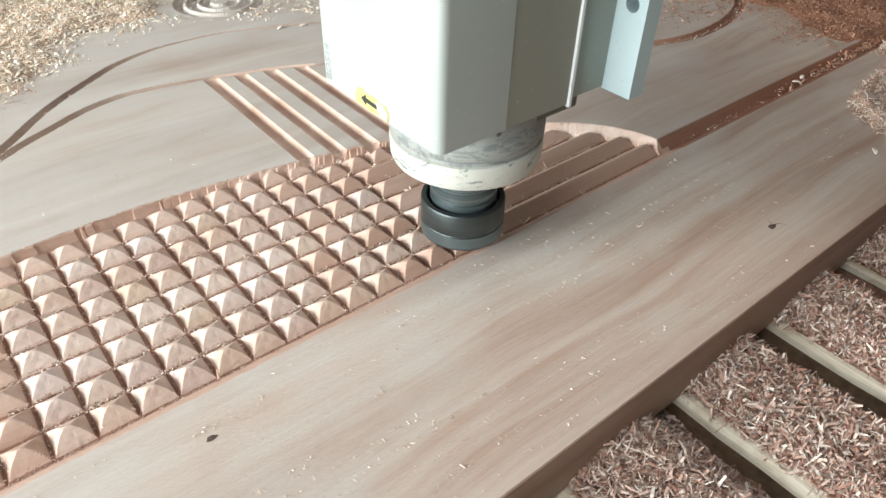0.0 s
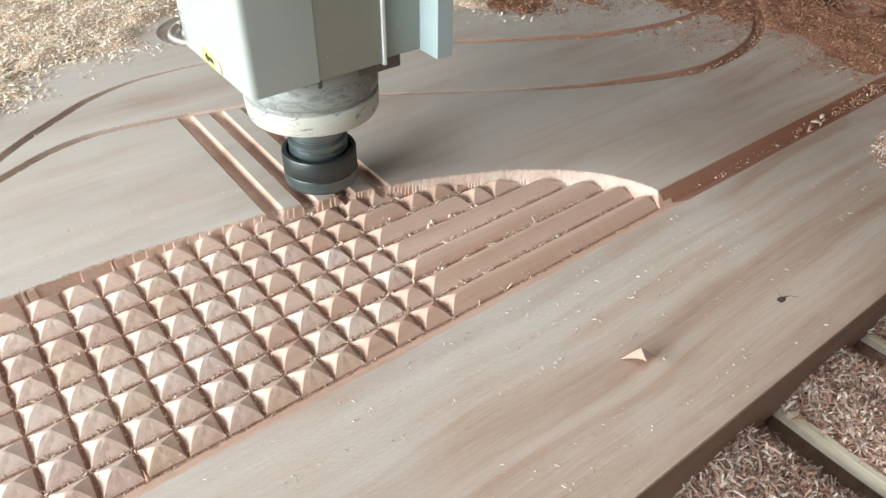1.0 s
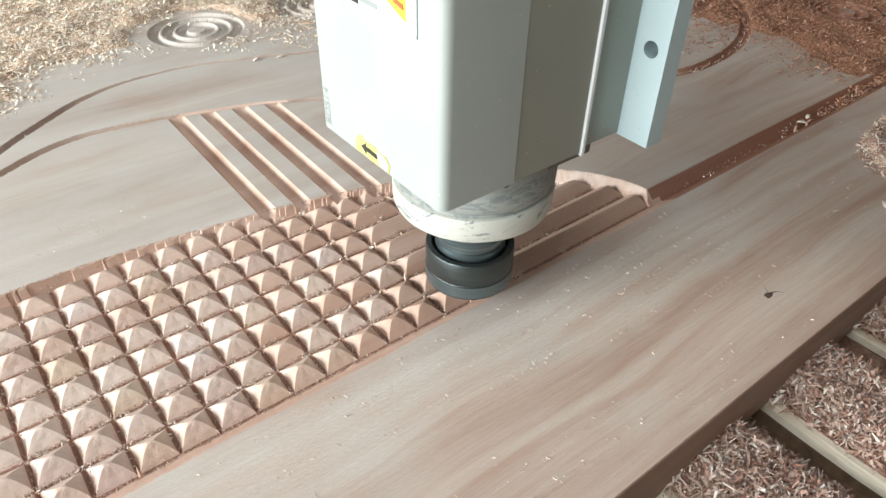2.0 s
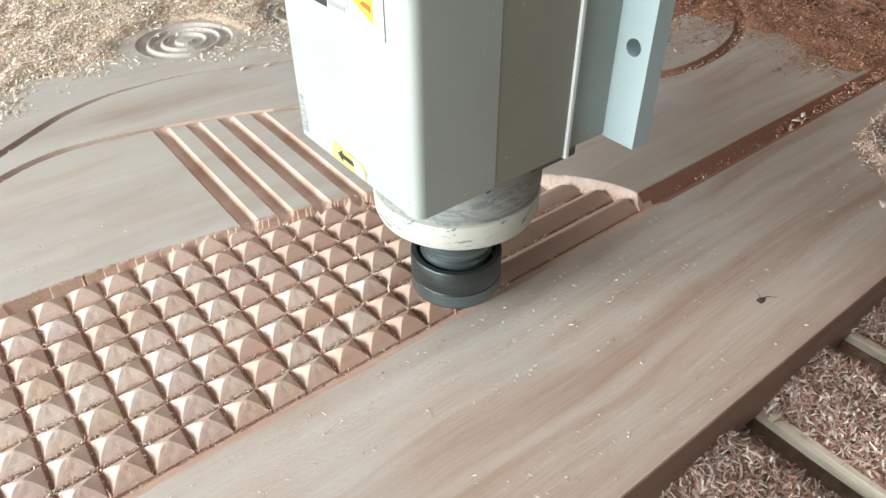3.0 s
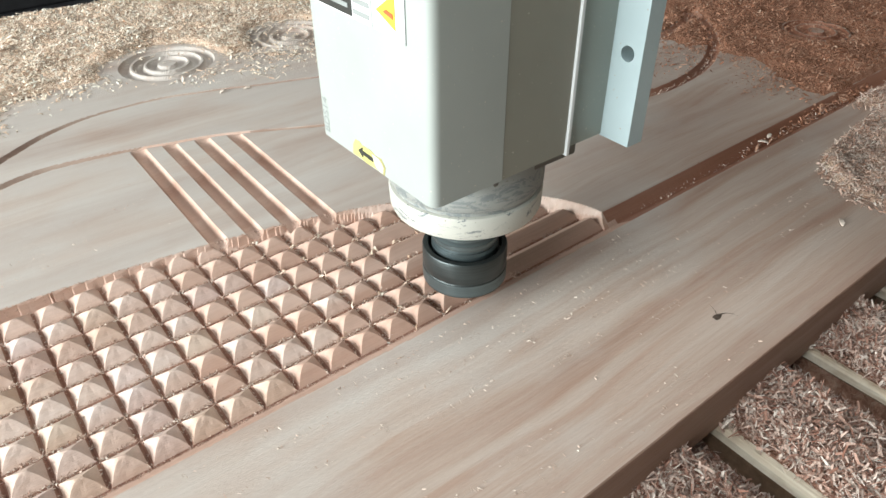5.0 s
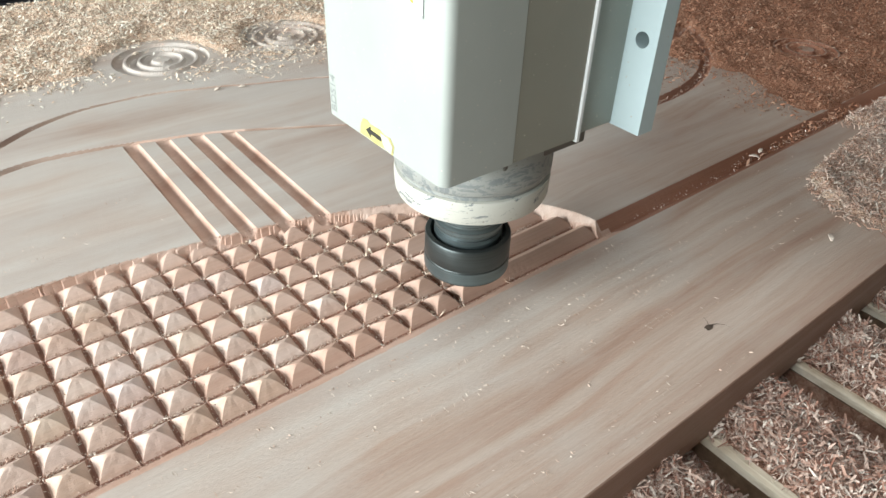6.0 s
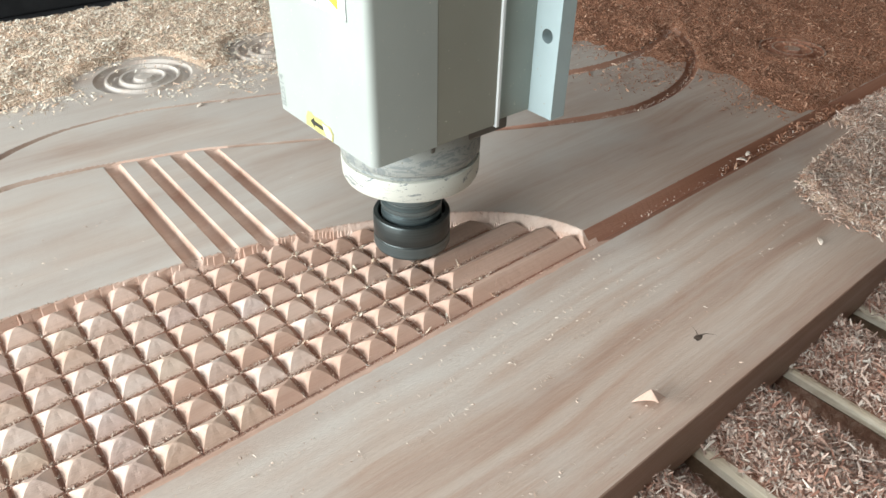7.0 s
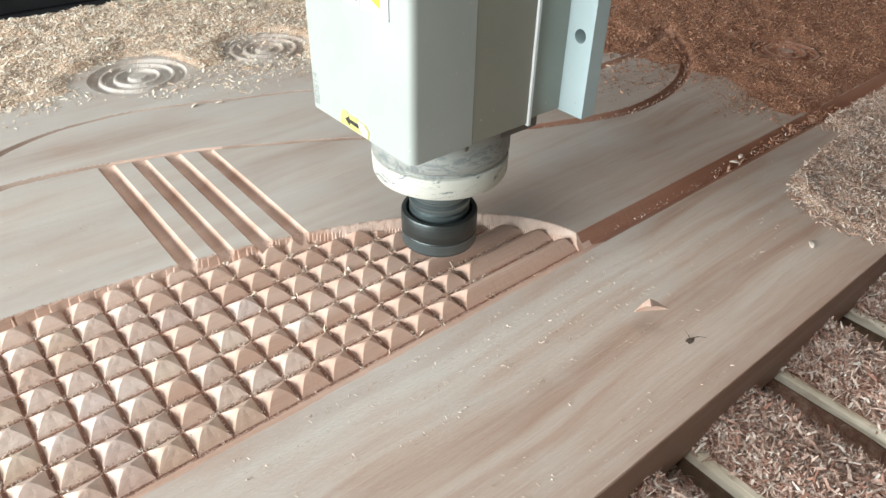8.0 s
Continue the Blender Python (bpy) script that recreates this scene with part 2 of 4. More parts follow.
M_SLAT = slat_material()
# Shade on the slats' sides, put in as a darker brown.
M_SLATSIDE = plain("shaded_slat_side", (0.40, 0.275, 0.18), 0.8, 0, 0.55, 120)

# ---- mesh helpers; lengths below are in pitches P ----


def mesh_object(name, verts, faces, mats, index=None, parent=None, label="", smooth=False):
    me = bpy.data.meshes.new(name)
    verts = np.asarray(verts, float) * P
    me.from_pydata(verts.tolist() if len(verts) < 5000 else verts, [], faces)
    for m in mats:
        me.materials.append(m)
    if index is not None:
        me.polygons.foreach_set("material_index", np.asarray(index, dtype=np.int32))
    if smooth:
        me.polygons.foreach_set("use_smooth", np.ones(len(me.polygons), dtype=bool))
    me.update()
    ob = new(name, me)
    if parent:
        ob.parent = parent
    if label:
        ob["label"] = label
    return ob


def part(name, bm, mat, parent=None, label="", smooth=False):
    for v in bm.verts:
        v.co *= P
    me = bpy.data.meshes.new(name)
    bmesh.ops.recalc_face_normals(bm, faces=bm.faces)
    bm.to_mesh(me)
    bm.free()
    for m in (mat if isinstance(mat, (list, tuple)) else [mat]):
        me.materials.append(m)
    if smooth:
        for f in me.polygons:
            f.use_smooth = True
        me.set_sharp_from_angle(angle=radians(35))
    ob = new(name, me)
    if parent:
        ob.parent = parent
    if label:
        ob["label"] = label
    return ob


def box(x0, x1, y0, y1, z0, z1, bevel=0.0, segments=2, only=None, bm=None):
    bm = bm or bmesh.new()
    got = bmesh.ops.create_cube(bm, size=1.0)
    for v in got["verts"]:
        v.co = Vector(((x0 + x1) / 2 + v.co.x * (x1 - x0), (y0 + y1) / 2 + v.co.y * (y1 - y0), (z0 + z1) / 2 + v.co.z * (z1 - z0)))
    if bevel:
        edges = list({e for v in got["verts"] for e in v.link_edges})
        if only == "upright":
            edges = [e for e in edges if abs(e.verts[0].co.z - e.verts[1].co.z) > 1e-4]
        bmesh.ops.bevel(bm, geom=edges, offset=bevel, segments=segments, affect="EDGES", profile=0.5)
    return bm


def lathe(profile, n=64, bm=None):
    bm = bm or bmesh.new()
    rings = [[bm.verts.new((r * math.cos(2 * math.pi * k / n), r * math.sin(2 * math.pi * k / n), z)) for k in range(n)] for r, z in profile]
    for a, b in zip(rings, rings[1:]):
        for k in range(n):
            bm.faces.new((a[k], a[(k + 1) % n], b[(k + 1) % n], b[k]))
    for ring in (rings[0], rings[-1]):
        bm.faces.new(ring)
    return bm


_lat = np.random.RandomState(5).rand(256, 256)


def vnoise(x, y):
    """Smooth value noise, 0 to 1."""
    x, y = np.asarray(x, float), np.asarray(y, float)
    i, j = np.floor(x).astype(int), np.floor(y).astype(int)
    u, v = x - i, y - j
    u, v = u * u * (3 - 2 * u), v * v * (3 - 2 * v)
    g = lambda a, b: _lat[a % 256, b % 256]
    return (g(i, j) * (1 - u) + g(i + 1, j) * u) * (1 - v) + (g(i, j + 1) * (1 - u) + g(i + 1, j + 1) * u) * v


def smooth(a, b, v):
    """0 below a, 1 above b."""
    t = np.clip((v - a) / (b - a), 0, 1)
    return t * t * (3 - 2 * t)


def fnoise(x, y):
    return 0.55 * vnoise(x, y) + 0.3 * vnoise(2.1 * x + 17, 2.1 * y + 5) + 0.15 * vnoise(4.3 * x + 3, 4.3 * y + 41)


# ---- the carving ----
DEPTH = 0.5                        # of the diamond grooves, with 45 degree walls
LAST = 5                           # the last column groove that the tool cuts
BOARD_X, BOARD_Y = (-34.0, 62.0), (-7.2, 37.4)


ARC_X, ARC_A = -9.0, 18.6         # middle and half length of the oval round the field


def arc_height(x):
    """Half height of the oval, a little fuller at the back."""
    return 7.9 + 0.17 * smooth(-3.0, -9.0, np.asarray(x, float))


def arc_out(x):
    """The edge at which the planed face breaks off round the diamond field."""
    u = np.clip((np.asarray(x, float) - ARC_X) / ARC_A, -1, 1)
    return arc_height(x) * np.sqrt(1 - u * u)


def bevel_width(x):
    """Run of the bevel inside that edge: steep at the back, open round the head."""
    return 0.06 + 0.24 * smooth(1.0, 6.0, np.asarray(x, float))


def arc_y(x):
    """The foot of the bevel, where the field begins."""
    x = np.asarray(x, float)
    return np.maximum(arc_out(x) - bevel_width(x) * (1 + 0.7 * smooth(3.0, 9.0, x)), 0)


def spline(points, step=0.06):
    out, pts = [], [np.array(p, float) for p in points]
    pts = [2 * pts[0] - pts[1]] + pts + [2 * pts[-1] - pts[-2]]
    for a, b, c, d in zip(pts, pts[1:], pts[2:], pts[3:]):
        for s in np.linspace(0, 1, max(2, int(np.linalg.norm(c - b) / step)), endpoint=False):
            out.append(0.5 * (2 * b + (c - a) * s + (2 * a - 5 * b + 4 * c - d) * s * s + (3 * b - a - 3 * c + d) * s ** 3))
    out.append(pts[-2])
    return np.array(out)


LOWER_CURVE = spline([(-14.5, 11.2), (-10.8, 14.0), (-8.7, 15.2), (-7.2, 15.95), (-5.6, 16.3), (-3.7, 16.1), (-2.0, 15.75), (-0.8, 15.4), (0.5, 15.05), (1.8, 14.55), (4.4, 13.2), (6.3, 12.2), (9.5, 10.2), (12.75, 8.38), (15.6, 7.1), (18.6, 6.12), (20.7, 5.88), (23.4, 6.2), (25.9, 7.1), (28.25, 8.7), (30.2, 10.8), (31.2, 12.3)])
UPPER_CURVE = spline([(-14.5, 11.4), (-10.9, 14.4), (-9.1, 16.3), (-7.9, 17.4), (-6.4, 18.5), (-4.9, 19.5), (-3.1, 20.15), (-1.2, 20.3), (0.7, 20.15), (2.2, 19.7), (3.6, 19.25), (4.8, 18.75), (7.3, 17.9), (8.6, 17.3), (13.3, 14.5), (17.7, 12.1), (20.0, 11.2), (22.8, 10.6), (26.2, 10.6), (29.2, 11.3), (31.2, 12.3)])
SWIRLS = [(2.40, 24.42), (9.6, 24.25), (33.9, 5.6), (-4.6, 26.6)]
FLUTES = [-2.07, -0.85, 0.43, 1.70]
CURVES = np.concatenate([LOWER_CURVE, UPPER_CURVE])


def curve_distance(x, y):
    d = np.full(x.shape, 9.0)
    near = CURVES[(CURVES[:, 0] > x.min() - 1) & (CURVES[:, 0] < x.max() + 1) & (CURVES[:, 1] > y.min() - 1) & (CURVES[:, 1] < y.max() + 1)]
    for cx, cy in near:
        d = np.minimum(d, (x - cx) ** 2 + (y - cy) ** 2)
    return np.sqrt(d)


CREST = 0.41                       # height of the ridges over the bottom of the grooves
ROW_BOW, COLUMN_BOW = 1.22, 1.8     # how round the flanks are along the rows and across them


def flank(e, bow):
    """Rounded rise from the bottom of a groove to the crest, e from 0 to a half."""
    return CREST * (1 - (1 - np.minimum(e, 0.5) / 0.5) ** bow)


def reed(e):
    return flank(e, ROW_BOW)


def scallop(e):
    return flank(e, COLUMN_BOW)


def level_inset(h, bow):
    """The distance from the groove at which a flank reaches the height h."""
    return 0.5 * (1 - (1 - h / CREST) ** (1 / bow))


def carved(x, y):
    """Height of the board's worked face."""
    z = np.zeros(x.shape)
    # signed distance to the oval, to first order
    b = arc_height(x)
    u, v = (x - ARC_X) / ARC_A, y / b
    f = np.sqrt(u * u + v * v) + 1e-6
    d_arc = (f - 1) * f / np.sqrt((u / ARC_A) ** 2 + (v / b) ** 2 + 1e-9)
    wob = 0.03 * (fnoise(x * 3, y * 3) - 0.5)
    field = np.full(x.shape, 1.0)
    for j in range(0, 9):
        rise = np.where(y < 0, j + 0.8 * np.abs(y) + wob, reed(np.abs(y - j)))
        field = np.minimum(field, -DEPTH + rise)
    for i in range(-34, LAST + 1):
        field = np.minimum(field, -DEPTH + scallop(np.abs(x - i)) + 2.5 * np.maximum(-y, 0) + 1.5 * np.maximum(np.abs(x - i) - 0.5, 0))
    # a bevel runs round the oval, with the ridge ends rounded off at its foot
    run = bevel_width(x)
    ragged = 0.05 * (fnoise(x * 5, y * 5 + 9) - 0.5)
    into = -(d_arc + ragged)
    foot = -0.07 - 0.29 * smooth(0.5, 5.0, x)
    wall = np.where(into < run, foot * into / run, np.minimum(field, foot + 1.7 * (into - run)))
    z = np.where((into > 0) & (y >= 0), np.minimum(z, wall), z)
    z = np.where((y < 0) & (x < 9.3), np.minimum(z, field), z)
    # long vee groove running on from the field
    z = np.where(x >= 9.3, np.minimum(z, -0.46 + np.where(y < -0.04, 0.8, 1.0) * np.abs(y + 0.04)), z)
    # flutes
    for f in FLUTES:
        top = np.interp(f, LOWER_CURVE[:, 0], LOWER_CURVE[:, 1])
        on = (y > arc_y(f) - 0.2) & (y < top)
        dd = np.abs(x - f)
        z = np.where(on, np.minimum(z, -0.32 * smooth(0.0, 0.9, top - y) ** 0.6 * np.sqrt(np.clip(1 - (dd / 0.29) ** 2, 0, 1))), z)
    # incised outline
    z = np.minimum(z, np.minimum(0, -0.12 - 0.10 * smooth(-2.0, -6.0, x) - 0.22 * smooth(10.0, 19.0, x) + 1.05 * curve_distance(x, y)))
    # turned rosettes
    for sx, sy in SWIRLS:
        rr = np.hypot(x - sx, y - sy)
        for k, depth in ((0.75, 0.24), (1.45, 0.28), (2.15, 0.26)):
            z = np.minimum(z, np.minimum(0, -depth * np.sqrt(np.clip(1 - ((rr - k) / 0.28) ** 2, 0, 1))))
    return np.minimum(z, 0)


def is_cell(i, j):
    """Whole diamonds, which are pieces of their own."""
    return -13 <= i < LAST and 0 <= j and j + 1 < min(float(arc_y(i + 1)), float(arc_y(i))) - (0.02 if j == 7 else 0.3)


def board():
    verts, faces, index, base = [], [], [], 0
    tile, fine = 2.0, 40

    def grid(x0, x1, y0, y1, nx, ny, skip=None):
        nonlocal base
        gx, gy = np.meshgrid(np.linspace(x0, x1, nx + 1), np.linspace(y0, y1, ny + 1))
        gz = carved(gx, gy) if nx > 2 else np.zeros(gx.shape)
        rough = 0.0 * gz if nx < 3 else np.where(gz < -0.02, 0.014 * (fnoise(gx * 9, gy * 9) - 0.5), 0)
        gz = gz + rough
        verts.append(np.stack([gx, gy, gz], -1).reshape(-1, 3))
        a = (np.arange(ny)[:, None] * (nx + 1) + np.arange(nx)[None]).reshape(-1)
        q = np.stack([a, a + 1, a + nx + 2, a + nx + 1], 1)
        zc = gz.reshape(-1)[q].mean(1)
        if skip is not None:
            c = np.stack([gx, gy], -1).reshape(-1, 2)[q].mean(1)
            keep = ~skip(c)
            q, zc = q[keep], zc[keep]
        faces.append(q + base)
        cx, cy = (g.reshape(-1)[q].mean(1) for g in (gx, gy))
        field = (cy > -0.7) & (cy < arc_out(cx) + 0.1) & (cx < 10)
        fine_line = (cx < 12) & (cy > 9) 
        rosette = np.zeros(len(cx), bool)
        for sx, sy in SWIRLS[:2]:
            rosette |= np.hypot(cx - sx, cy - sy) < 2.6
        flute = (cx > -3) & (cx < 2.4) & (cy > 6) & (cy < 15.8)
        # bevel takes the pale wood, standing in for light on its slope
        bevel = field & (cy > arc_y(cx) - 0.08) & (cx > 2.6)
        # index 1: groove bottoms and long groove, their shade put into the colour
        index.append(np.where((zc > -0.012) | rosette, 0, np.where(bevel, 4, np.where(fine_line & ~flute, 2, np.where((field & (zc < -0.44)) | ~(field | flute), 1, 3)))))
        base += gx.size

    def in_cell(c):
        return np.array([is_cell(int(math.floor(a)), int(math.floor(b))) for a, b in c])

    x_edges = np.arange(BOARD_X[0], BOARD_X[1] + 0.1, tile)
    y_edges = np.concatenate([[BOARD_Y[0]], np.arange(-6.0, 37.0, tile), [BOARD_Y[1]]])
    for x0, x1 in zip(x_edges, x_edges[1:]):
        for y0, y1 in zip(y_edges, y_edges[1:]):
            sx, sy = np.meshgrid(np.linspace(x0, x1, 24), np.linspace(y0, y1, 24))
            if x0 < -16 or carved(sx, sy).min() > -0.02:
                grid(x0, x1, y0, y1, 1, 1)
            else:
                field = x0 < 6 and -1 < y0 < 8
                grid(x0, x1, y0, y1, fine, fine, in_cell if field else None)
    # sides and underside, with a slightly eased arris
    x0, x1, y0, y1, zb = BOARD_X[0], BOARD_X[1], BOARD_Y[0], BOARD_Y[1], -2.0
    e = 0.03
    n = 160
    xs = np.linspace(x0, x1, n + 1)
    wav = 0.02 * (fnoise(xs * 0.7, xs * 0) - 0.5)
    for y, s in ((y0, -1), (y1, 1)):
        strip = np.concatenate([np.stack([xs, np.full(n + 1, y + s * o) + s * wav * k, np.full(n + 1, z)], 1) for o, z, k in ((0, 0, 0), (e, -e, 1), (e, zb + e, 1), (0, zb, 0))])
        for r in range(3):
            a = np.arange(n) + r * (n + 1)
            q = np.stack([a, a + 1, a + n + 2, a + n + 1], 1)
            q = q if s < 0 else q[:, ::-1]
            faces.append(q[:, ::-1] + base if s < 0 else q[:, ::-1] + base)
            index.append(np.full(n, 2))
        verts.append(strip)
        base += len(strip)
    ends = np.array([(x0, y0, 0), (x0, y1, 0), (x0, y1, zb), (x0, y0, zb), (x1, y0, 0), (x1, y1, 0), (x1, y1, zb), (x1, y0, zb)])
    verts.append(ends)
    faces.append(np.array([(0, 1, 2, 3), (5, 4, 7, 6), (3, 2, 6, 7)]) + base)
    index.append(np.full(3, 2))
    v, f, ix = np.concatenate(verts), np.concatenate(faces), np.concatenate(index)
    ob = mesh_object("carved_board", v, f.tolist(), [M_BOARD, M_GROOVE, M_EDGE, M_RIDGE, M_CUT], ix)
    return tagged(ob, "pale reddish hardwood panel being carved with diamond grid", "wood panel")


def diamonds(owner):
    """The cut diamonds, a few shapes shared by all."""
    rnd = random.Random(3)
    shapes = []
    m, n = 11, 10          # rings up each face, steps along each side
    for k in range(6):
        pts, faces, torn = [], [], []
        for r in range(m + 1):
            h = float(reed(0.5 * r / m))
            wy, wx = 0.5 - level_inset(h, ROW_BOW), 0.5 - level_inset(h, COLUMN_BOW)
            along = [-1 + 2 * a / n for a in range(n)]
            ring = [(a * wx, -wy) for a in along] + [(wx, a * wy) for a in along] + [(-a * wx, wy) for a in along] + [(-wx, -a * wy) for a in along]
            for x, y in ring:
                x, y = x + 0.5, y + 0.5
                z = -DEPTH + h
                if r == m:
                    z -= 0.008
                elif r:
                    z += (0.03 if k < 4 else 0.012) * (float(fnoise(x * 7 + 31 * k, y * 7 + 7 * k)) - 0.5)
                pts.append((x, y, z))
        c = 4 * n
        for r in range(m):
            for a in range(c):
                b = (a + 1) % c
                faces.append((r * c + a, r * c + b, (r + 1) * c + b, (r + 1) * c + a))
                # lowest rings: torn fibre plus groove shade, both in the colour
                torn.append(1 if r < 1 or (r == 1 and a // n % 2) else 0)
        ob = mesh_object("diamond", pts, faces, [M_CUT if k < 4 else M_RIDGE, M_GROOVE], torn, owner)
        shapes.append(ob)
    used = set()
    for i in range(-13, LAST):
        for j in range(0, 8):
            if not is_cell(i, j):
                continue
            # left diamonds carry the gloss-pale wood, plain ridge wood takes over rightwards
            k = rnd.randrange(4) if rnd.random() > (i + 7) / 7 else rnd.randrange(4, 6)
            if k in used:
                ob = new("diamond", shapes[k].data)
                ob.parent = owner
            else:
                ob = shapes[k]
                used.add(k)
            ob.location = (i * P, j * P, 0)


# ---- shavings, crumbs and chips ----


def flakes(name, x, y, z, length, width, tilt, mat, seed, label, category="wood shavings", curl=0.9, azimuth=None):
    """Many thin curled slivers as one mesh."""
    r = np.random.RandomState(seed)
    n = len(x)
    L, W = length[0] + (length[1] - length[0]) * r.rand(n) ** 2, width[0] + (width[1] - width[0]) * r.rand(n) ** 1.5
    az = r.rand(n) * 2 * np.pi if azimuth is None else azimuth + r.randn(n) * 0.4
    pitch, roll = r.randn(n) * tilt, r.randn(n) * tilt * 1.3
    bend = (r.rand(n) - 0.35) * 2 * curl
    s = np.array([-0.5, -0.17, 0.17, 0.5])
    taper = np.stack([0.15 + 0.7 * r.rand(n), 0.8 + 0.2 * r.rand(n), 0.7 + 0.3 * r.rand(n), 0.05 + 0.6 * r.rand(n)], 1)
    lx = L[:, None] * s[None]
    lz = -bend[:, None] * L[:, None] * (s[None] ** 2 - 0.08)
    pts = np.zeros((n, 8, 3))
    for side in (0, 1):
        w = (side - 0.5) * W[:, None] * taper
        pts[:, side * 4:side * 4 + 4] = np.stack([lx, w, lz + 0.25 * np.abs(w) * bend[:, None]], -1)
    ca, sa, cp, sp, cr, sr = np.cos(az), np.sin(az), np.cos(pitch), np.sin(pitch), np.cos(roll), np.sin(roll)
    rx = np.zeros((n, 3, 3)); rx[:, 0, 0] = 1; rx[:, 1, 1] = cr; rx[:, 1, 2] = -sr; rx[:, 2, 1] = sr; rx[:, 2, 2] = cr
    ry = np.zeros((n, 3, 3)); ry[:, 0, 0] = cp; ry[:, 0, 2] = sp; ry[:, 1, 1] = 1; ry[:, 2, 0] = -sp; ry[:, 2, 2] = cp
    rz = np.zeros((n, 3, 3)); rz[:, 0, 0] = ca; rz[:, 0, 1] = -sa; rz[:, 1, 0] = sa; rz[:, 1, 1] = ca; rz[:, 2, 2] = 1
    pts = np.einsum("nij,nkj->nki", rz @ ry @ rx, pts)
    low = pts[:, :, 2].min(1)
    pts += np.stack([x, y, z - 0.35 * low], -1)[:, None]
    q = np.array([(0, 1, 5, 4), (1, 2, 6, 5), (2, 3, 7, 6)])
    f = (np.arange(n)[:, None, None] * 8 + q[None]).reshape(-1, 4)
    ob = mesh_object(name, pts.reshape(-1, 3), f.tolist(), [mat], None)
    return tagged(ob, label, category, kind="stuff")


def top_cover(x, y):
    """How thickly shavings lie on the board's face: 0 bare, 1 deep."""
    w = (fnoise(x * 0.35, y * 0.35) - 0.5)
    upper = np.interp(x, UPPER_CURVE[:, 0], UPPER_CURVE[:, 1])
    upper = np.where(x > 31, 3.0, upper)
    far = smooth(0.0, 6.5, y - upper - 0.6 + 6.0 * w)
    rr = np.hypot(x - 2.40, y - 24.42)
    far = far * (1 - 0.92 * smooth(3.4, 2.2, rr + w))
    rr = np.hypot(x - 9.6, y - 24.25)
    far = far * (1 - 0.75 * smooth(3.2, 2.0, rr + w))
    # deep drift at the end of the near margin
    edge = np.interp(y, [-7.2, -5.5, -3.6, -2.6, -2.2, -1.8], [17.6, 17.0, 17.3, 18.3, 20.6, 25.0])
    drift = smooth(0.0, 1.6, x - edge + 1.2 * w) * (y < -0.6)
    # thinner scatter round the loop
    ring = smooth(21.5, 29.5, x + 8 * w + 0.1 * (y - 4)) * (y >= 0.6)
    inner = 0.6 * smooth(18.0, 27.0, x + 7 * w) * ((y > np.interp(x, LOWER_CURVE[:, 0], LOWER_CURVE[:, 1])) & (y < upper))
    c = np.maximum(np.maximum(far, drift), np.maximum(ring, inner))
    rr = np.hypot(x - 33.9, y - 5.6)
    return c * (1 - 0.55 * smooth(3.2, 1.2, rr))


def cover_height(x, y):
    c = top_cover(x, y)
    lump = fnoise(x * 0.9 + 7, y * 0.9)
    return np.where(c > 0.6, 0.9 * (c - 0.6) * (0.1 + 1.2 * lump), 0) - 0.05


def shavings_on_board():
    r = np.random.RandomState(11)
    nx, ny = 300, 190
    gx, gy = np.meshgrid(np.linspace(-22, 60, nx), np.linspace(-7.15, 37.3, ny))
    near = curve_distance_all(gx, gy)
    gz = np.where(near < 0.3, -0.6, cover_height(gx, gy)) + 0.06 * (fnoise(gx * 3, gy * 3) - 0.5)
    a = (np.arange(ny - 1)[:, None] * nx + np.arange(nx - 1)[None]).reshape(-1)
    q = np.stack([a, a + 1, a + nx + 1, a + nx], 1)
    q = q[gz.reshape(-1)[q].max(1) > 0.0]
    ob = mesh_object("matted_shavings", np.stack([gx, gy, gz], -1).reshape(-1, 3), q.tolist(), [M_LITTER, M_REDLITTER], (gx.reshape(-1)[q].mean(1) + 3 * (fnoise(gx * 0.4, gy * 0.4).reshape(-1)[q].mean(1) - 0.5) > np.where(gy.reshape(-1)[q].mean(1) > 14, 17.0, np.where(gy.reshape(-1)[q].mean(1) < -0.6, 99.0, 15.0))).astype(int), smooth=True)
    tagged(ob, "thick mat of reddish sawdust and shavings on the board", "wood shavings", kind="stuff")
    n = 330000
    x, y = r.rand(n) * 82 - 22, r.rand(n) * 44.4 - 7.1
    x = np.concatenate([x, 16.5 + 14 * r.rand(26000)])
    y = np.concatenate([y, -7.1 + 6.4 * r.rand(26000)])
    n = len(x)
    c = top_cover(x, y)
    near = curve_distance_all(x, y)
    keep = r.rand(n) < np.where(near < 0.3, 0.2, 1) * np.clip(c, 0, 1) ** 1.3
    x, y = x[keep], y[keep]
    z = np.maximum(cover_height(x, y), 0.0) + 0.015 + 0.05 * r.rand(len(x)) * top_cover(x, y)
    red = x + 3 * (fnoise(x * 0.4, y * 0.4) - 0.5) > np.where(y > 14, 17.0, 14.0)
    drift = red & (y < -0.6)
    red &= ~drift
    for name, on, mat, size, tilt, seed, label in (
            ("pale_shavings", ~red & ~drift, M_SHAVE, ((0.07, 0.5), (0.025, 0.12)), 0.2, 21, "curled pale shavings strewn over the far side of the board"),
            ("shaded_red_shavings", red, M_REDSHAVE, ((0.06, 0.36), (0.025, 0.11)), 0.3, 25, "reddish shavings strewn round the carved loop"),
            ("drifted_shavings", drift, M_PINKSHAVE, ((0.08, 0.45), (0.02, 0.07)), 0.35, 26, "deep drift of pale shavings on the end of the board")):
        flakes(name, x[on], y[on], z[on], size[0], size[1], tilt, mat, seed, label, curl=0.9)


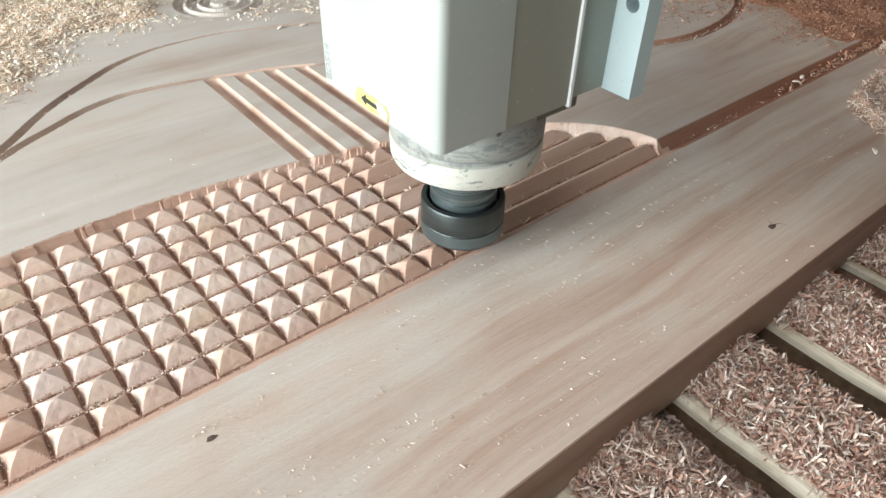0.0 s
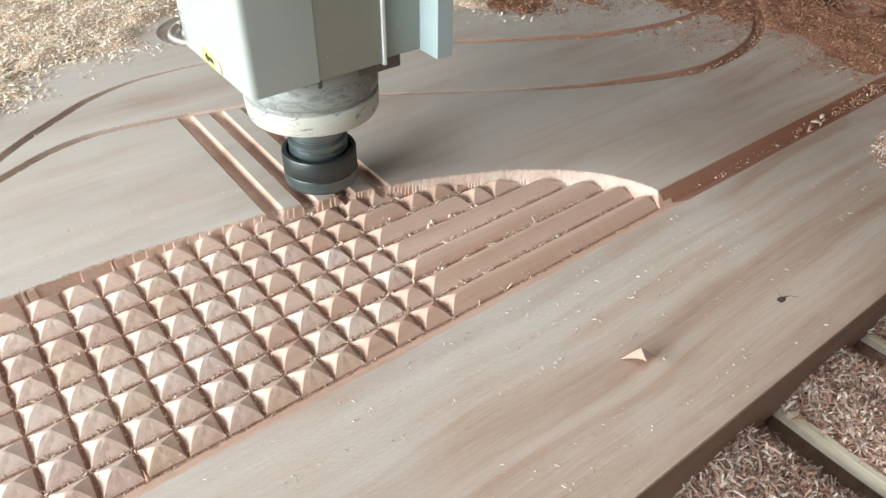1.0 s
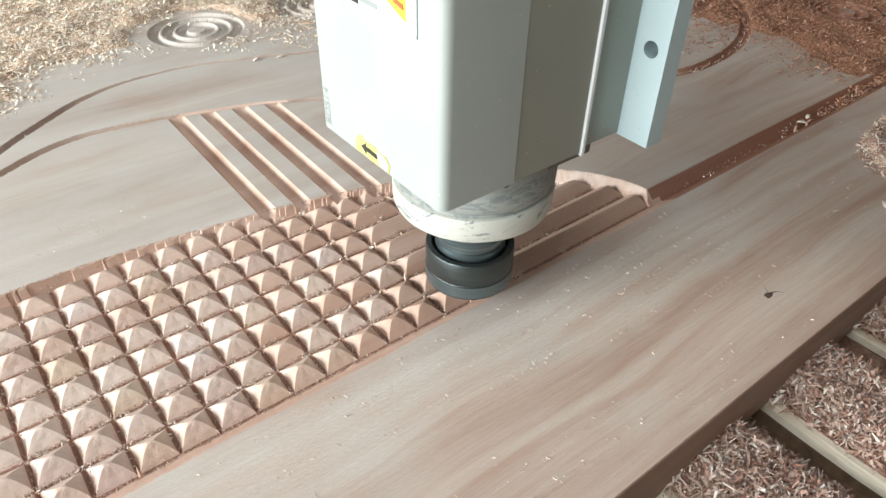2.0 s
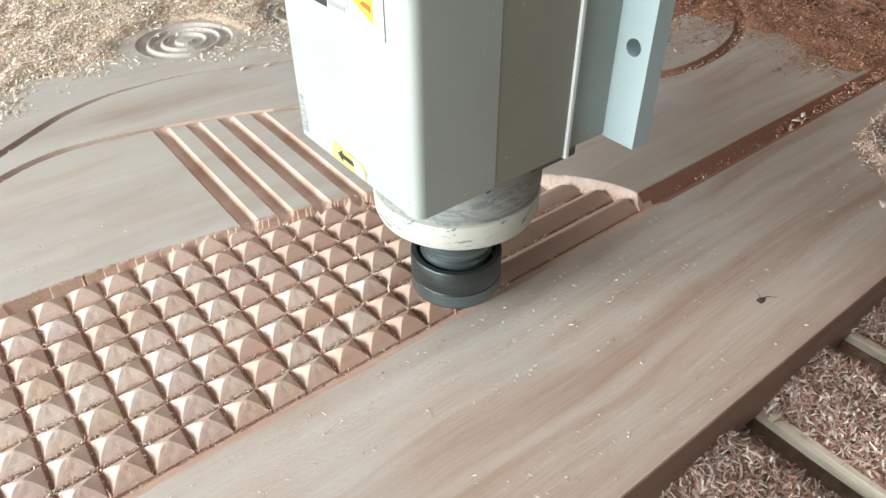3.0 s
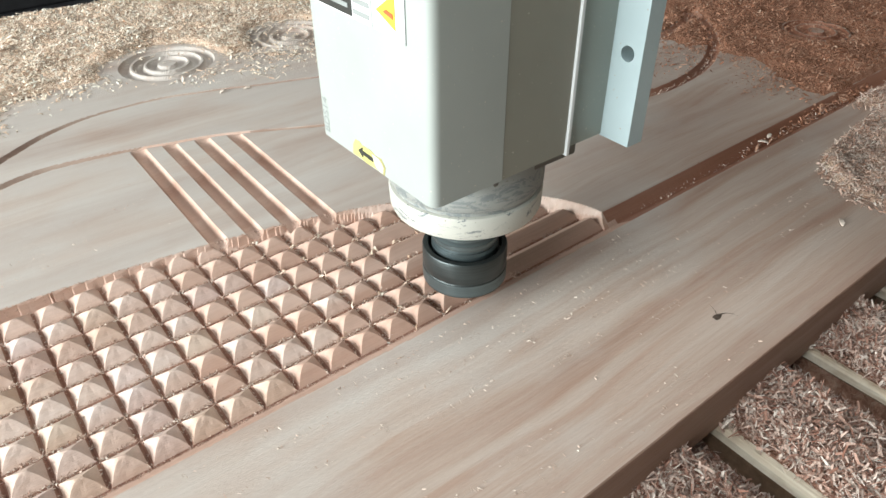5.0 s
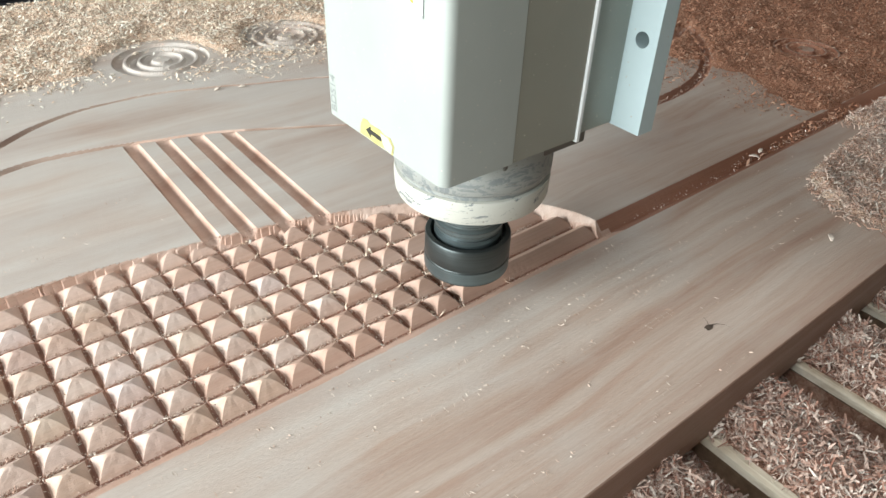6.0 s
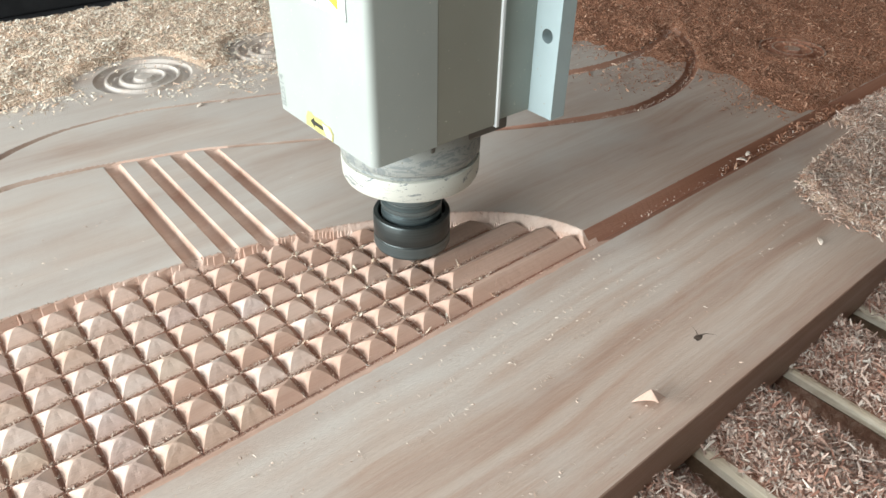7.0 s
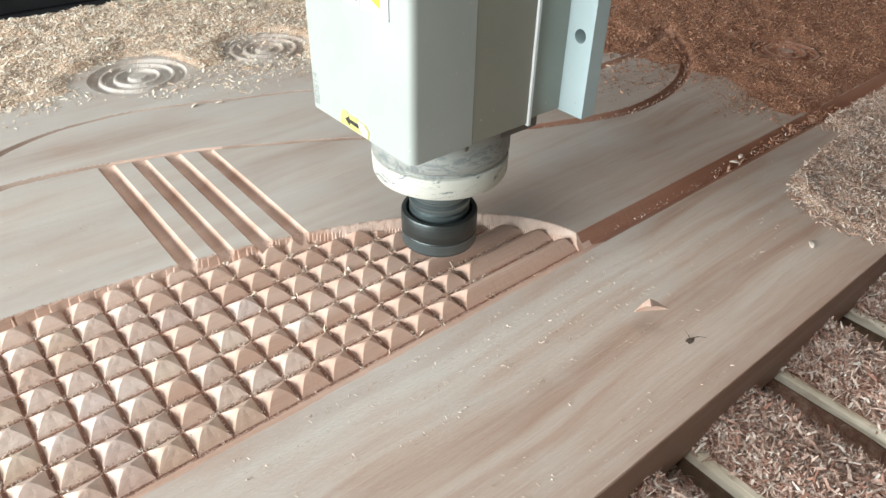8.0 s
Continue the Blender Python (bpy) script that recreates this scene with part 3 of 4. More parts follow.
def curve_distance_all(x, y):
    """Coarse distance to the incised outline and the long groove."""
    shape = np.shape(x)
    pts = np.stack([np.ravel(x), np.ravel(y)], 1)
    d = np.full(len(pts), 9.0)
    for p in CURVES[::8]:
        d = np.minimum(d, (pts[:, 0] - p[0]) ** 2 + (pts[:, 1] - p[1]) ** 2)
    d = np.sqrt(d)
    d = np.where((np.abs(pts[:, 1]) < 0.4) & (pts[:, 0] < 26), 0.0, d)
    return d.reshape(shape)


SLATS = [6.1 + 4.9 * k for k in range(-6, 9)]


def bed_height(x, y):
    """Surface of the shavings between and over the bed slats."""
    s = np.asarray(SLATS)
    k = np.clip(np.searchsorted(s, x) - 1, 0, len(s) - 1)
    u = x - s[k]
    lump = fnoise(x * 0.8, y * 0.8 + 60)
    over = -2.0 + (0.02 + 0.5 * lump) * smooth(0.4, 1.5, u + 0.5 * (lump - 0.5))
    over = np.where(u < 0.4, -2.3, over)
    fall = -3.35 + 0.5 * lump
    return over + (fall - over) * smooth(3.1, 4.1, u + 0.8 * (lump - 0.5))


def shavings_on_bed():
    r = np.random.RandomState(12)
    nx, ny = 460, 150
    gx, gy = np.meshgrid(np.linspace(-12, 36, nx), np.linspace(-27, -5.5, ny))
    gz = bed_height(gx, gy) + 0.1 * (fnoise(gx * 4, gy * 4) - 0.5)
    a = (np.arange(ny - 1)[:, None] * nx + np.arange(nx - 1)[None]).reshape(-1)
    q = np.stack([a, a + 1, a + nx + 1, a + nx], 1)
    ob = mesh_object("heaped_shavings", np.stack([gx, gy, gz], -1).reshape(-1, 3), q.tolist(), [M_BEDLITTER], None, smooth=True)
    tagged(ob, "heaped reddish shavings filling the gaps of the bed", "wood shavings", kind="stuff")
    n = 290000
    x, y = r.rand(n) * 34 - 6, -6.9 - r.rand(n) ** 1.4 * 15
    s = np.asarray(SLATS)
    u = x - s[np.clip(np.searchsorted(s, x) - 1, 0, len(s) - 1)]
    keep = r.rand(n) < np.clip((u - 0.30) / 0.4, 0.02, 1)
    x, y, u = x[keep], y[keep], u[keep]
    z = np.maximum(bed_height(x, y), np.where(u < 0.6, -2.0, -9)) + 0.03 + 0.22 * r.rand(len(x))
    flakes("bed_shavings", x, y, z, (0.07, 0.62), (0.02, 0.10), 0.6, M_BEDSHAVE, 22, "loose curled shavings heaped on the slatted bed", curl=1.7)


def crumbs():
    r = np.random.RandomState(13)
    xs, ys, zs = [], [], []
    # torn fibres along the row grooves
    for j in range(0, 8):
        n = 2200
        x = r.rand(n) * 24 - 14.4
        y = j + 0.05 + 0.07 * r.randn(n)
        keep = (y < arc_y(x) - 0.05) & (x < 9.4) & (j > 0) & (vnoise(x * 1.3 + 9 * j, x * 0) > 0.36)
        xs.append(x[keep]); ys.append(y[keep]); zs.append(np.full(keep.sum(), -0.45))
    # on the last cut columns
    for k in range(-14, LAST + 1):
        n = 260 if k >= 0 else 110
        y = r.rand(n) * (float(arc_y(k)) + 0.2)
        dx = 0.07 * r.randn(n)
        xs.append(k + dx); ys.append(y); zs.append(-0.46 + np.abs(dx))
    # in the long groove
    n = 260
    x = 10.6 + 16 * r.rand(n) ** 0.7
    xs.append(x); ys.append(-0.1 + 0.14 * r.randn(n)); zs.append(-0.3 + 0.2 * r.rand(n) * (x > 17))
    # in the incised outline
    pick = CURVES[r.randint(0, len(CURVES), 3000)]
    xs.append(pick[:, 0] + 0.1 * r.randn(3000)); ys.append(pick[:, 1] + 0.1 * r.randn(3000)); zs.append(np.full(3000, -0.14))
    x, y, z = (np.concatenate(a) for a in (xs, ys, zs))
    flakes("groove_crumbs", x, y, z, (0.04, 0.15), (0.015, 0.045), 0.6, M_CRUMB, 23, "pale torn fibres and crumbs in the cut grooves", "wood crumbs")
    # torn fringe along the lower border, along the edge of the oval and at the feet of the rows
    xs, ys, zs = [], [], []
    n = 5200
    x = r.rand(n) * 24 - 14
    y = -0.02 + 0.06 * r.randn(n)
    xs.append(x); ys.append(y); zs.append(-0.5 + 0.8 * np.abs(y))
    n = 2600
    x = r.rand(n) * 23 - 13.5
    into = r.rand(n) ** 2
    xs.append(x); ys.append(arc_out(x) - into * bevel_width(x) * 0.9); zs.append(-0.34 * into)
    for j in range(1, 8):
        n = 2600
        x = r.rand(n) * 23 - 13.5
        up = r.rand(n) ** 1.5 * 0.1
        on = (j + 0.15 < arc_y(x)) & (x < 9.3)
        xs.append(x[on]); ys.append(j + up[on]); zs.append(-DEPTH + np.minimum(reed(up[on]), scallop(np.abs(x[on] - np.round(x[on])) + (x[on] > LAST + 0.5))))
    x, y, z = (np.concatenate(a) for a in (xs, ys, zs))
    flakes("torn_fringe", x, y, z, (0.03, 0.10), (0.012, 0.035), 0.5, M_FUZZ, 27, "fine torn fibres fringing the cut edges", "wood fibres", azimuth=1.57)
    # larger curls left standing in the newest column grooves
    xs, ys = [], []
    for k in range(-1, LAST + 1):
        n = 26
        xs.append(k + 0.09 * r.randn(n)); ys.append(np.round(r.rand(n) * float(arc_y(k))) + 0.14 * r.randn(n))
    x, y = np.concatenate(xs), np.concatenate(ys)
    flakes("standing_curls", x, y, np.full(len(x), -0.42), (0.14, 0.38), (0.03, 0.09), 0.5, M_SHAVE, 28, "pale curls standing in the newest grooves", "wood shavings", curl=1.6)
    # matted shavings in the far end of the long groove
    n = 420
    x = 17.5 + 11 * r.rand(n) ** 0.6
    y = -0.05 + 0.2 * r.randn(n)
    flakes("groove_shavings", x, y, -0.36 + 0.35 * smooth(17, 26, x) * r.rand(n), (0.1, 0.45), (0.03, 0.12), 0.5, M_REDSHAVE, 29, "shavings caught in the end of the long groove", curl=1.2)
    # lifted fibres on the planed face, in rows along the grain
    xs, ys = [], []
    for row, count in ((-1.1, 90), (-1.7, 110), (-2.3, 120), (-2.8, 170), (-3.3, 190), (-3.9, 130), (-4.4, 120), (-4.9, 130), (-5.5, 90), (-6.2, 110), (-6.8, 60), (9.4, 30), (10.2, 40), (11.6, 40), (13.0, 30), (14.2, 30)):
        count = int(count * 2.2)
        x = r.rand(count) * 36 - 14
        keep = (vnoise(x * 0.5 + row * 3, x * 0) > 0.45) & (r.rand(count) < np.where(x > 9, 0.25, 1))
        xs.append(x[keep]); ys.append(row + 0.07 * r.randn(keep.sum()))
    x, y = np.concatenate(xs), np.concatenate(ys)
    flakes("lifted_fibres", x, y, np.full(len(x), 0.012), (0.05, 0.15), (0.012, 0.032), 0.35, M_CRUMB, 24, "short pale fibres lifted from the planed face", "wood fibres", azimuth=1.9)


def loose_chips():
    """Single larger chips lying on the planed face."""
    r = random.Random(8)
    first = None
    for x, y in ((15.6, -5.3), (4.3, 18.6), (3.2, 19.0), (18.9, -0.25), (19.6, -0.1)):
        m = pose(x * P, y * P, 0.02 * P, 0, 0, r.uniform(0, 180))
        if first is None:
            bm = bmesh.new()
            prof = [(-0.2, 0.0), (-0.09, 0.05), (0.06, 0.06), (0.22, 0.015)]
            top = [[bm.verts.new((a, s * w, z + dz)) for (a, z), w in zip(prof, (0.03, 0.08, 0.07, 0.02))] for s in (-1, 1) for dz in (0, 0.03)]
            for a, b in ((0, 2), (1, 3), (0, 1), (2, 3)):
                for k in range(3):
                    bm.faces.new((top[a][k], top[a][k + 1], top[b][k + 1], top[b][k]))
            for k in (0, 3):
                bm.faces.new((top[0][k], top[1][k], top[3][k], top[2][k]))
            first = part("wood_chip", bm, M_CRUMB)
            tagged(first, "small curled pale wood chip lying on the board", "wood chip", "loose chips on the board")
            first.matrix_basis = m
        else:
            copy_thing(first, m)


def knot(owner, x, y, size, label):
    bm = bmesh.new()
    ring = [bm.verts.new((x + size * (1 + 0.25 * math.sin(3 * a + x)) * math.cos(a), y + 0.6 * size * math.sin(a), 0.006)) for a in [2 * math.pi * k / 18 for k in range(18)]]
    mid = bm.verts.new((x, y, 0.012))
    for a, b in zip(ring, ring[1:] + ring[:1]):
        bm.faces.new((a, b, mid))
    part("knot", bm, M_KNOT, owner, label)


def check_line(owner, pts, width):
    bm = bmesh.new()
    left, right = [], []
    for k, (x, y) in enumerate(pts):
        w = width * (1 - k / (len(pts) - 1)) + 0.004
        left.append(bm.verts.new((x, y + w, 0.006)))
        right.append(bm.verts.new((x, y - w, 0.006)))
    for k in range(len(pts) - 1):
        bm.faces.new((left[k], left[k + 1], right[k + 1], right[k]))
    part("crack", bm, M_KNOT, owner, "thin dark check in the grain beside the knot")


# ---- bed and room ----


def slat(x0):
    bm = bmesh.new()
    n = 60
    ys = [-42 + 80 * k / n for k in range(n + 1)]
    prof = [(0.0, -3.1), (0.0, -2.22), (0.10, -2.06), (0.26, -2.0), (3.6, -2.0), (3.8, -2.1), (3.8, -3.1)]
    rows = []
    for k, y in enumerate(ys):
        w = 0.16 * (vnoise(y * 0.5 + x0, x0) - 0.5)
        rows.append([bm.verts.new((x0 + a + (w if i < 4 else 0), y, z - (abs(w) * 0.4 if 0 < i < 4 else 0))) for i, (a, z) in enumerate(prof)])
    for a, b in zip(rows, rows[1:]):
        for i in range(len(prof)):
            j = (i + 1) % len(prof)
            bm.faces.new((a[i], a[j], b[j], b[i]))
    bm.faces.new(rows[0])
    bm.faces.new(rows[-1])
    bm.normal_update()
    # upright faces get the brown that stands in for their shade
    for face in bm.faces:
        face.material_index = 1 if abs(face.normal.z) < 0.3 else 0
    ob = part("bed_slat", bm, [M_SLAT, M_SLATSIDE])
    return tagged(ob, "weathered softwood slat of the machine bed, strewn with shavings", "slat", "slats of the machine bed")


def room():
    x0, x1, y0, y1, z0, z1 = (v / P for v in ROOM)
    t = 0.15 / P

    def slab(name, label, mat, *boxes):
        bm = bmesh.new()
        for b in boxes:
            box(*b, bm=bm)
        return tagged(part(name, bm, mat), label, name.split("_")[0], kind="structure")

    wy0, wy1, wz0, wz1 = (v / P for v in WINDOW)
    slab("floor", "bare grey concrete workshop floor", M_FLOOR, (x0 - t, x1 + t, y0 - t, y1 + t, z0 - t, z0))
    hx0, hx1, hy0, hy1 = -1.20 / P, 0.10 / P, -0.85 / P, 0.45 / P      # opening added for the overhead fill lamp
    slab("ceiling", "dull sheet ceiling with a square opening added for the overhead fill", M_CEIL, (x0 - t, hx0, y0 - t, y1 + t, z1, z1 + t), (hx1, x1 + t, y0 - t, y1 + t, z1, z1 + t), (hx0, hx1, y0 - t, hy0, z1, z1 + t), (hx0, hx1, hy1, y1 + t, z1, z1 + t))
    slab("wall_west", "limewashed wall with a wide unglazed window opening", M_WALL, (x0 - t, x0, y0, wy0, z0, z1), (x0 - t, x0, wy1, y1, z0, z1), (x0 - t, x0, wy0, wy1, z0, wz0), (x0 - t, x0, wy0, wy1, wz1, z1))
    slab("wall_east", "plain limewashed workshop wall", M_WALL, (x1, x1 + t, y0, y1, z0, z1))
    slab("wall_north", "plain limewashed workshop wall", M_WALL, (x0 - t, x1 + t, y1, y1 + t, z0, z1))
    slab("wall_south", "plain limewashed workshop wall", M_WALL, (x0 - t, x1 + t, y0 - t, y0, z0, z1))


def machine_bed():
    bed = tagged(new("machine_bed"), "grey steel bed frame carrying the slats", "machine bed")
    for y in (-38.0, -14.0, 12.0, 34.0):
        part("crossbeam", box(-40, 64, y, y + 3, -6.1, -3.1, 0.2), M_FRAME, bed)
    for x in (-38.0, 58.0):
        for y in (-38.0, 34.0):
            part("leg", box(x, x + 4, y, y + 3, -47.5, -6.1, 0.2), M_FRAME, bed)
    part("tray", box(-40, 64, -40, 37, -6.4, -6.12), M_FRAME, bed, "shallow sheet tray under the slats")
    rail = tagged(new("guide_rail"), "black linear guide rail along the far side of the bed", "guide rail")
    part("beam", box(-40, 64, 40.5, 46, -6, -0.8, 0.3), M_RAIL, rail)
    part("track", box(-40, 64, 42, 44, -0.8, 0.6, 0.15), M_RAIL, rail)
    part("bracket", box(-40, 64, 37.0, 40.5, -6, -4.5, 0.1), M_RAIL, rail)


# ---- the spindle: local origin on the tool axis at the underside of the collet nut ----


def holed_plate(x0, x1, y0, y1, z0, z1, cy, cz, radius, n=24):
    """An upright plate across x with one round hole through it."""
    bm = bmesh.new()
    h = radius * 1.6
    for a, b, c, d in ((y0, y1, z0, cz - h), (y0, y1, cz + h, z1)):
        box(x0, x1, a, b, c, d, bm=bm)
    rings = []
    for x in (x0, x1):
        inner = [bm.verts.new((x, cy + radius * math.cos(2 * math.pi * k / n), cz + radius * math.sin(2 * math.pi * k / n))) for k in range(n)]
        outer = []
        for k in range(n):
            c, s = math.cos(2 * math.pi * k / n), math.sin(2 * math.pi * k / n)
            m = max(abs(c), abs(s))
            c, s = c / m, s / m
            yy = cy + c * ((y1 - cy) if c > 0 else (cy - y0))
            outer.append(bm.verts.new((x, yy, cz + s * h)))
        for k in range(n):
            bm.faces.new((inner[k], inner[(k + 1) % n], outer[(k + 1) % n], outer[k]))
        rings.append((inner, outer))
    for a, b in ((rings[0][0], rings[1][0]), (rings[0][1], rings[1][1])):
        for k in range(n):
            bm.faces.new((a[k], a[(k + 1) % n], b[(k + 1) % n], b[k]))
    return bm


def sticker(pts, x, thick=0.015):
    """A flat label on the housing's west face, from its outline in (y, z)."""
    bm = bmesh.new()
    a = [bm.verts.new((x, y, z)) for y, z in pts]
    b = [bm.verts.new((x - thick, y, z)) for y, z in pts]
    bm.faces.new(b)
    for k in range(len(pts)):
        bm.faces.new((a[k], a[(k + 1) % len(pts)], b[(k + 1) % len(pts)], b[k]))
    return bm


def rect(y0, y1, z0, z1):
    return [(y0, z0), (y1, z0), (y1, z1), (y0, z1)]


def west_shell(x0, x1, y0, y1, z0, z1, r, n=6):
    """A box whose two western uprights are rounded."""
    bm = bmesh.new()
    arc = [math.pi / 2 * k / n for k in range(n + 1)]
    plan = [(x1, y0)] + [(x0 + r - r * math.sin(a), y0 + r - r * math.cos(a)) for a in arc]
    plan += [(x0 + r - r * math.cos(a), y1 - r + r * math.sin(a)) for a in arc] + [(x1, y1)]
    low, high = ([bm.verts.new((x, y, z)) for x, y in plan] for z in (z0, z1))
    for k in range(len(plan)):
        m = (k + 1) % len(plan)
        bm.faces.new((low[k], low[m], high[m], high[k]))
    bm.faces.new(low)
    bm.faces.new(high)
    return bm


def spindle():
    s = tagged(new("milling_spindle"), "pale green square spindle motor with black collet nut", "spindle motor")
    HB, TOP = 4.78, 24.0          # housing bottom and top
    XW, YS = -2.95, -2.4          # its west and south faces
    nut = part("collet_nut", lathe([(0.45, 0.0), (1.15, 0.0), (1.25, 0.07), (1.27, 0.16), (1.27, 0.52), (1.255, 0.55), (1.27, 0.58), (1.27, 1.22), (1.245, 1.27), (1.12, 1.29), (1.09, 1.26), (1.07, 0.95), (0.9, 0.92)]), M_NUT, s, "worn black steel collet nut", True)
    # Blurred reflection on the spinning nut, put in as a lighter steel band.
    part("reflection_band", lathe([(1.2, 0.10), (1.272, 0.12), (1.277, 0.2), (1.277, 0.5), (1.2, 0.51)]), M_NOSE, nut, "lighter grey band standing in for the spinning nut's blurred reflection", True)
    part("nose", lathe([(0.95, 0.7), (0.95, 1.15), (1.0, 1.2), (1.0, 1.34), (0.94, 1.4), (0.94, 1.5), (1.0, 1.55), (1.0, 1.72), (0.9, 1.8), (0.9, 3.2)]), M_NOSE, s, "oily turned steel spindle nose", True)
    part("milling_bit", lathe([(0.01, -0.95), (0.5, -0.45), (0.5, -0.35), (0.3, -0.25), (0.3, 0.3)], 32), M_BIT, s, "steel vee engraving bit")
    part("flange", lathe([(1.8, 3.46), (2.05, 3.48), (2.05, 3.58), (2.13, 3.64), (2.16, 3.7), (2.16, 4.05), (2.10, 4.2), (2.08, 4.9)]), M_GRIMY, s, "grimy upper flange with rubbed paint", True)
    collar = part("collar", lathe([(0.9, 2.74), (1.92, 2.72), (2.09, 2.78), (2.14, 2.9), (2.16, 3.38), (2.13, 3.45), (2.0, 3.48)]), M_COLLAR, s, "round white collar with chipped paint", True)
    for a in (20, 110, 200, 290):
        b = lathe([(0.02, 0.0), (0.13, 0.0), (0.13, 0.09), (0.07, 0.1), (0.06, 0.05)], 12)
        bmesh.ops.transform(b, matrix=Matrix.Translation((1.6 * math.cos(radians(a)), 1.6 * math.sin(radians(a)), 2.66)), verts=b.verts)
        part("bolt", b, M_DARKPAINT, collar)
    body = part("housing", west_shell(XW, -0.88, YS, 2.55, HB, TOP, 0.24), M_PAINT, s, smooth=True)
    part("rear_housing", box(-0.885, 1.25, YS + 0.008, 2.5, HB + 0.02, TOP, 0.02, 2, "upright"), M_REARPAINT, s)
    part("carriage", box(3.1, 8.0, -2.6, 2.6, 14.5, 26.0, 0.2), M_PAINT, s)
    part("trim_strip", box(1.25, 1.36, YS - 0.06, 2.4, HB - 0.05, TOP, 0.02), M_STRIP, s, "bare aluminium edge strip")
    part("mount_plate", box(1.36, 3.1, YS + 0.05, 2.4, HB + 0.1, TOP, 0.05), M_MOUNT, s)
    part("bracket", holed_plate(2.63, 3.18, YS - 0.86, YS + 0.1, HB + 0.08, TOP, YS - 0.42, HB + 2.42, 0.2), M_PLATE, s, "pale blue angle bracket with a bolt hole")
    part("bottom_plate", box(-0.75, 2.15, -2.0, 2.2, HB - 0.46, HB, 0.06), M_DARKPAINT, s, "dark steel plate under the housing")
    # worn arrow sticker
    arrow = part("arrow_sticker", sticker([(0.95, HB + 0.03), (0.92, HB + 0.30), (0.80, HB + 0.48), (0.62, HB + 0.50), (0.50, HB + 0.44), (0.1, HB + 0.46), (-0.1, HB + 0.40), (-0.35, HB + 0.42), (-0.52, HB + 0.25), (-0.46, HB + 0.01), (-0.2, HB + 0.05), (0.3, HB + 0.01), (0.55, HB + 0.04)], XW), M_YELLOW, body, "torn yellow sticker with a black arrow")
    part("arrow", sticker([(0.66, HB + 0.25), (0.46, HB + 0.40), (0.46, HB + 0.31), (0.0, HB + 0.30), (0.0, HB + 0.19), (0.46, HB + 0.20), (0.46, HB + 0.12)], XW - 0.016), M_BLACK, arrow)
    part("torn_patch", sticker([(0.02, HB + 0.40), (-0.30, HB + 0.40), (-0.48, HB + 0.25), (-0.44, HB + 0.04), (-0.15, HB + 0.09), (-0.05, HB + 0.2)], XW - 0.017), M_TORN, arrow, "torn, dusty corner of the sticker")
    # rating plate and warning triangle, high on the west face
    plate = part("rating_plate", sticker(rect(-0.33, 2.25, HB + 3.6, HB + 6.6), XW), M_WHITE, body, "white and black rating plate")
    part("dark_panel", sticker(rect(0.42, 2.2, HB + 3.64, HB + 6.5), XW - 0.016), M_BLACK, plate)
    for k in range(8):
        part("print_bar", sticker(rect(-0.28, 0.36, HB + 3.72 + 0.25 * k, HB + 3.83 + 0.25 * k), XW - 0.016), M_GREY, plate)
    for k in range(6):
        part("print_bar", sticker(rect(0.55 + 0.1 * (k % 3), 2.0, HB + 3.8 + 0.3 * k, HB + 3.9 + 0.3 * k), XW - 0.032), M_GREY, plate)
    sign = part("warning_plate", sticker(rect(-1.58, -0.42, HB + 3.6, HB + 6.6), XW), M_WHITE, body)
    tri = part("warning_triangle", sticker([(-1.25, HB + 3.76), (-0.56, HB + 4.04), (-1.25, HB + 4.5)], XW - 0.016), M_AMBER, sign, "amber warning triangle")
    part("flash_mark", sticker([(-1.2, HB + 3.98), (-0.85, HB + 4.06), (-0.95, HB + 4.12), (-1.18, HB + 4.08)], XW - 0.032), M_RED, tri)
    part("plate_edge", sticker(rect(-1.6, -1.57, HB + 3.55, HB + 6.6), XW - 0.001, 0.02), M_GREY, sign)
    # stencilled code, running up the face
    curve = bpy.data.curves.new("code", "FONT")
    curve.body, curve.size = "BDS14", 0.36 * P
    curve.align_x = "LEFT"
    tmp = bpy.data.objects.new("code", curve)
    scene.collection.objects.link(tmp)
    bpy.context.view_layer.update()
    me = bpy.data.meshes.new_from_object(tmp.evaluated_get(bpy.context.evaluated_depsgraph_get()))
    bpy.data.objects.remove(tmp)
    me.materials.clear()
    me.materials.append(M_GREY)
    code = new("stencilled_code", me)
    code.parent = body
    code["label"] = "grey stencilled code"
    code.matrix_basis = Matrix.Translation(((XW - 0.01) * P, 2.08 * P, (HB + 0.14) * P)) @ Matrix(((0, 0, -1, 0), (0, 1, 0, 0), (1, 0, 0, 0), (0, 0, 0, 1)))
    return s


def gantry():
    """The bridge over the bed that carries the spindle; it travels along x with it."""
    g = tagged(new("gantry"), "pale green steel bridge carrying the spindle", "gantry")
    part("beam", box(8.0, 10.5, -44, 50, 15.0, 22.0, 0.3), M_PAINT, g)
    for y in (-46.0, 47.0):
        part("upright", box(7.5, 11.0, y, y + 3, -4.5, 26.0, 0.3), M_PAINT, g)
    return g


